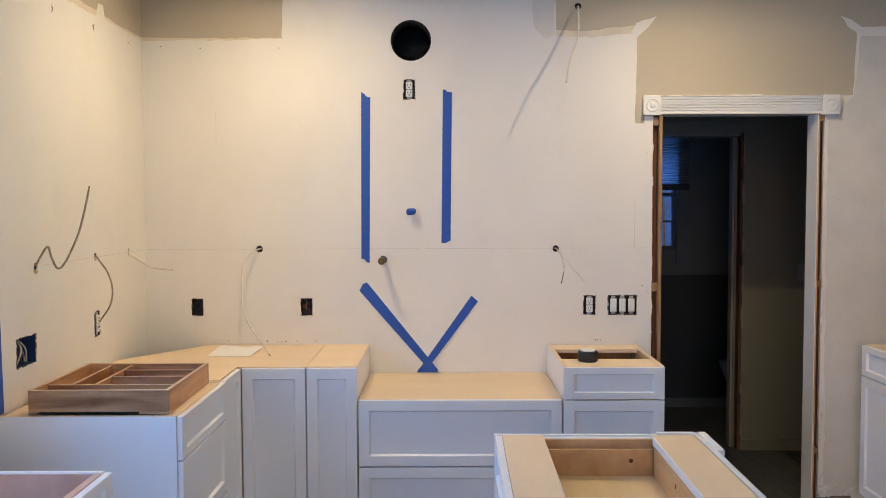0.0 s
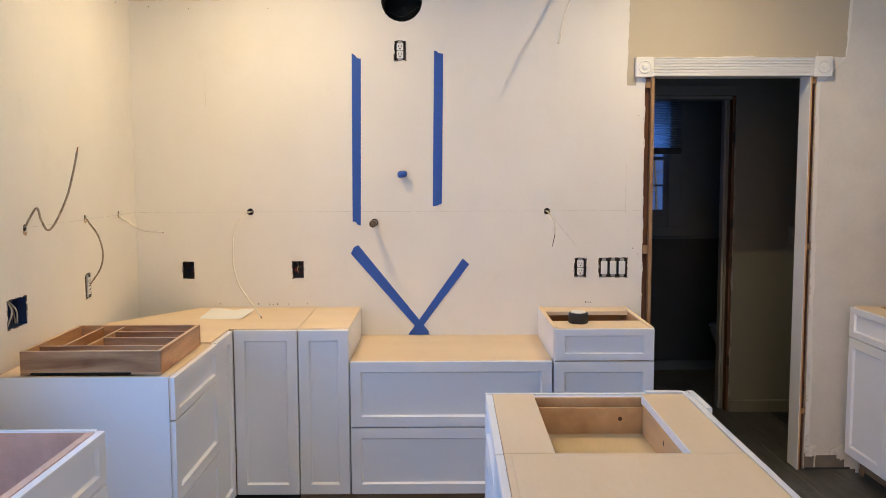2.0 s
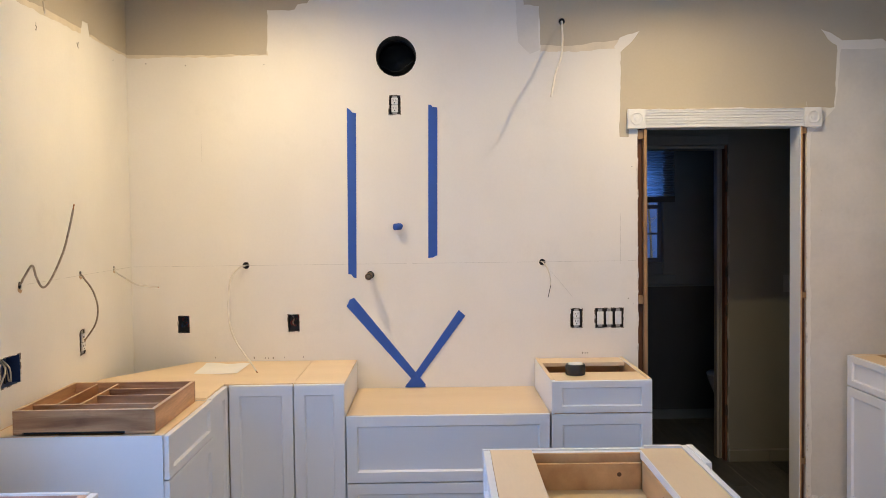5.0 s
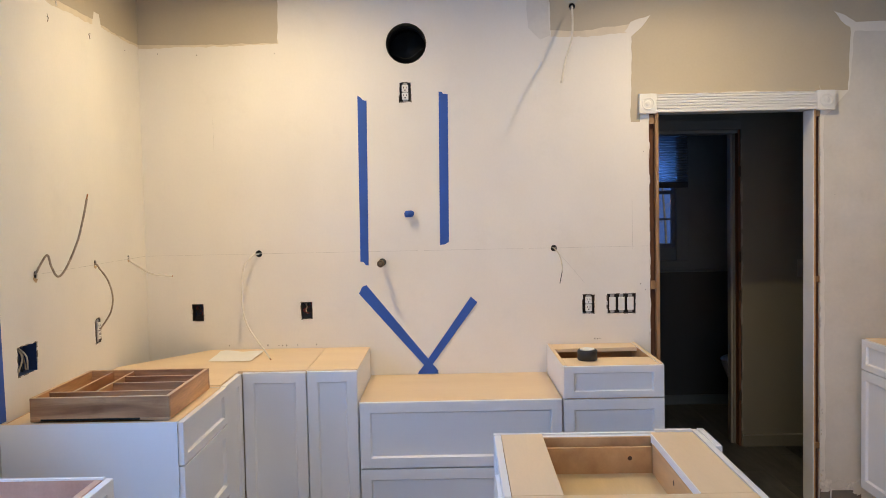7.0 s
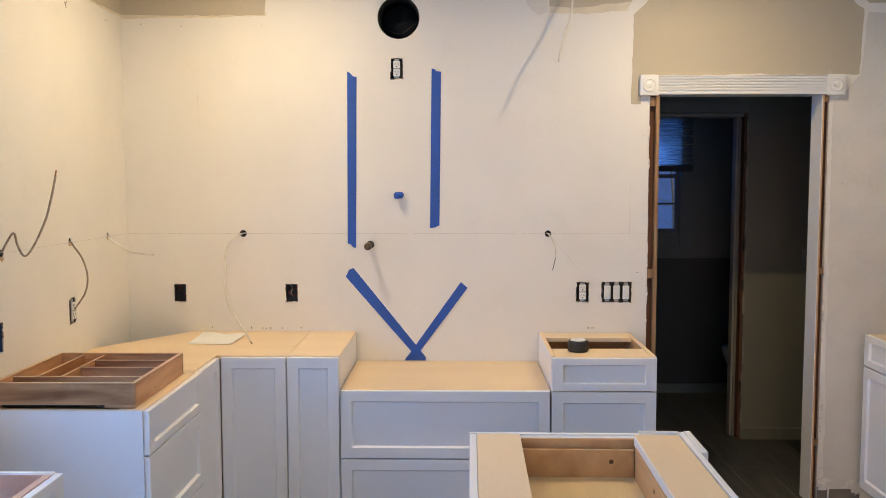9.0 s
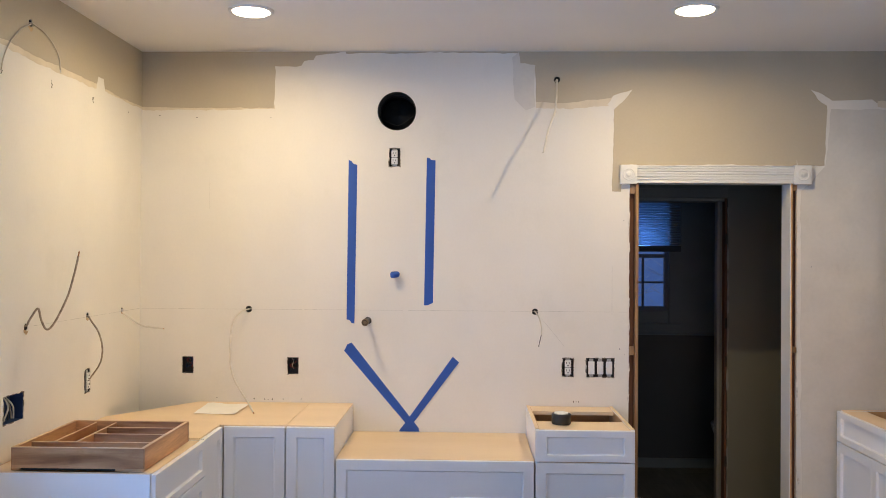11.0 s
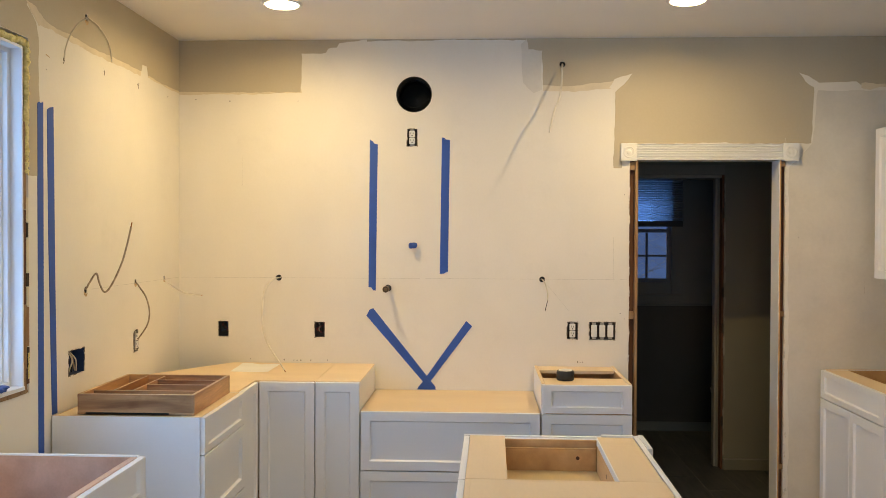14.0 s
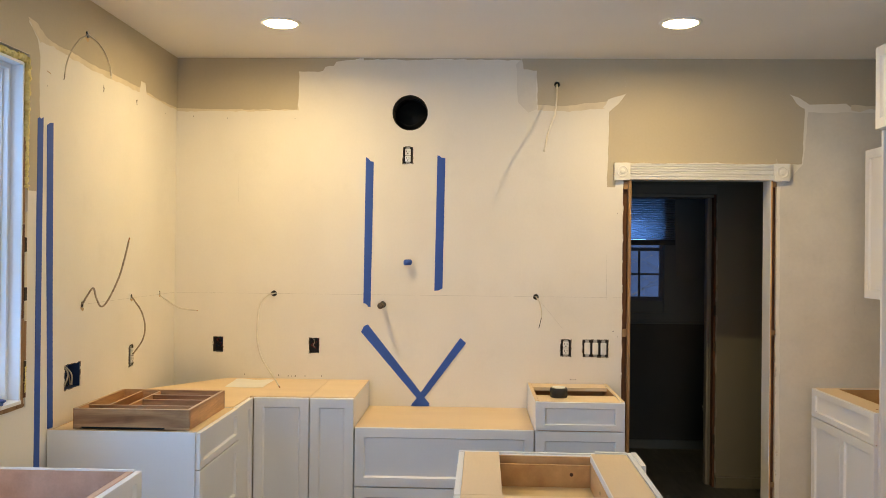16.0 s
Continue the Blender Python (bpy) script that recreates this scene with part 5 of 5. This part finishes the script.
cable([(0.587, 0.05, 1.375), (0.583, -0.005, 1.374), (0.564, -0.04, 1.368), (0.532, -0.08, 1.326), (0.523, -0.11, 1.259), (0.527, -0.14, 1.122), (0.557, -0.17, 1.027), (0.611, -0.20, 0.952), (0.661, -0.26, 0.910), (0.702, -0.345, 0.888)], 0.0042, cable_white, "white cable drooping from the wall onto the top", 0.016)
cable([(2.224, 0.05, 2.606), (2.224, -0.004, 2.602), (2.218, -0.05, 2.564), (2.210, -0.11, 2.476), (2.195, -0.15, 2.395), (2.161, -0.19, 2.305), (2.134, -0.23, 2.189)], 0.0050, cable_white, "thin white cable hanging from a high hole")
cable([(2.115, 0.05, 1.373), (2.117, -0.01, 1.371), (2.130, -0.08, 1.345), (2.137, -0.135, 1.30), (2.134, -0.166, 1.264)], 0.0034, cable_pale, "short white cable jutting from a hole near the switches")
solid("cable_end", tube([(2.134, -0.166, 1.264), (2.119, -0.186, 1.208)], 0.0020, 6, False), black_plastic, "dark stripped cable tip below the hole", "cable")
part("cable_trace", tube([(2.14, -0.0002, 1.345), (2.18, -0.0003, 1.30), (2.23, -0.0003, 1.24), (2.27, -0.0002, 1.19)], 0.0008, 5), pencil, wall_back, "faint thin line on the wall")

# cables on the side wall
cable([(-0.05, -1.2, 1.376), (0.0, -1.202, 1.379), (0.025, -1.216, 1.406), (0.05, -1.202, 1.449), (0.075, -1.224, 1.406), (0.095, -1.219, 1.368), (0.115, -1.194, 1.395), (0.145, -1.155, 1.49), (0.165, -1.145, 1.57), (0.18, -1.145, 1.632), (0.19, -1.155, 1.659)], 0.0042, cable_grey, "stiff grey cable bent in an S from the wall", 0.02)
cable([(-0.05, -0.639, 1.383), (-0.0, -0.639, 1.378), (0.03, -0.669, 1.359), (0.065, -0.67, 1.307), (0.08, -0.661, 1.234), (0.06, -0.641, 1.159), (0.01, -0.636, 1.087)], 0.0039, cable_grey, "grey cable looping from hole to outlet box")
cable([(-0.05, -0.240, 1.383), (0.003, -0.243, 1.380), (0.02, -0.271, 1.365), (0.06, -0.283, 1.342), (0.11, -0.262, 1.305), (0.15, -0.218, 1.291), (0.19, -0.183, 1.283)], 0.0042, cable_white, "white cable sticking out near the corner", 0.006)
cable([(-0.05, -1.181, 2.591), (0.0, -1.179, 2.592), (0.004, -1.154, 2.59), (0.005, -1.076, 2.58), (0.006, -1.002, 2.549), (0.009, -0.958, 2.504), (0.018, -0.962, 2.45)], 0.0034, cable_pale, "pale cable arching down from a high hole", 0.012, device_white)
cable([(-0.05, -1.178, 2.589), (0.0, -1.179, 2.588), (0.004, -1.262, 2.547), (0.005, -1.343, 2.476), (0.009, -1.394, 2.41), (0.024, -1.438, 2.357)], 0.0026, cable_pale, "thin pale cable hanging from a high hole", 0.012, cable_grey)
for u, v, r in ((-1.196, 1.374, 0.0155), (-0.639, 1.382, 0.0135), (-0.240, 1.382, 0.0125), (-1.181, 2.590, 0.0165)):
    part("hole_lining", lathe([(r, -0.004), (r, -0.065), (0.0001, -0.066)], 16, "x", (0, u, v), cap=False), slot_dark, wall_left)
    part("torn_edge", plate(ragged([(u + 1.3 * r * math.cos(a), v - 0.4 * r + 1.5 * r * math.sin(a)) for a in (3.3, 3.9, 4.5, 5.1, 5.9)], 0.004, 0.002, int(-u * 900)), on_left, 0.0, 0.0012), raw_ply, wall_left, "brown torn hole edge")

# ---- recessed lights, the last three unseen and added as fill ----
for k, (cx, cy) in enumerate(CANS):
    can = thing("recessed_light", pose(cx, cy, CEIL), "round white recessed ceiling light, switched on", "ceiling light", "recessed ceiling lights")
    part("trim_ring", lathe([(0.102, -0.0005), (0.101, -0.005), (0.090, -0.009), (0.080, -0.006), (0.079, -0.0005)], 40, cap=False), trim_white, can, smooth=True)
    part("diffuser", lathe([(0.079, -0.0008), (0.079, -0.009), (0.072, -0.0125), (0.045, -0.0155), (0.0001, -0.0165)], 40), led, can, "glowing warm diffuser")

# ---- floor tiles ----
TX, TY, G = 0.2025, 0.915, 0.005
tile_me = mesh_of("floor_tile", box(-TX / 2 + G / 2, TX / 2 - G / 2, -TY / 2 + G / 2, TY / 2 - G / 2, -0.0095, 0.0, 0.0012), tile_dark)
for i in range(27):
    x = 0.789 + (i - 4.5) * TX
    for j in range(-1, 11):
        y = 2.425 - TY * 0.5 - j * TY - ((i + 1) % 3) * 0.305
        if y + TY / 2 > REAR + 0.03 and y < 2.9 and (x < RIGHT + 0.2 or y > -0.5):
            cut = y - TY / 2 < REAR
            t = new("tile", mesh_of("cut_tile", box(-TX / 2 + G / 2, TX / 2 - G / 2, REAR - y, TY / 2 - G / 2, -0.0095, 0.0, 0.0012), tile_dark) if cut else tile_me)
            t.parent = floor
            t.location = (x, y, 0)
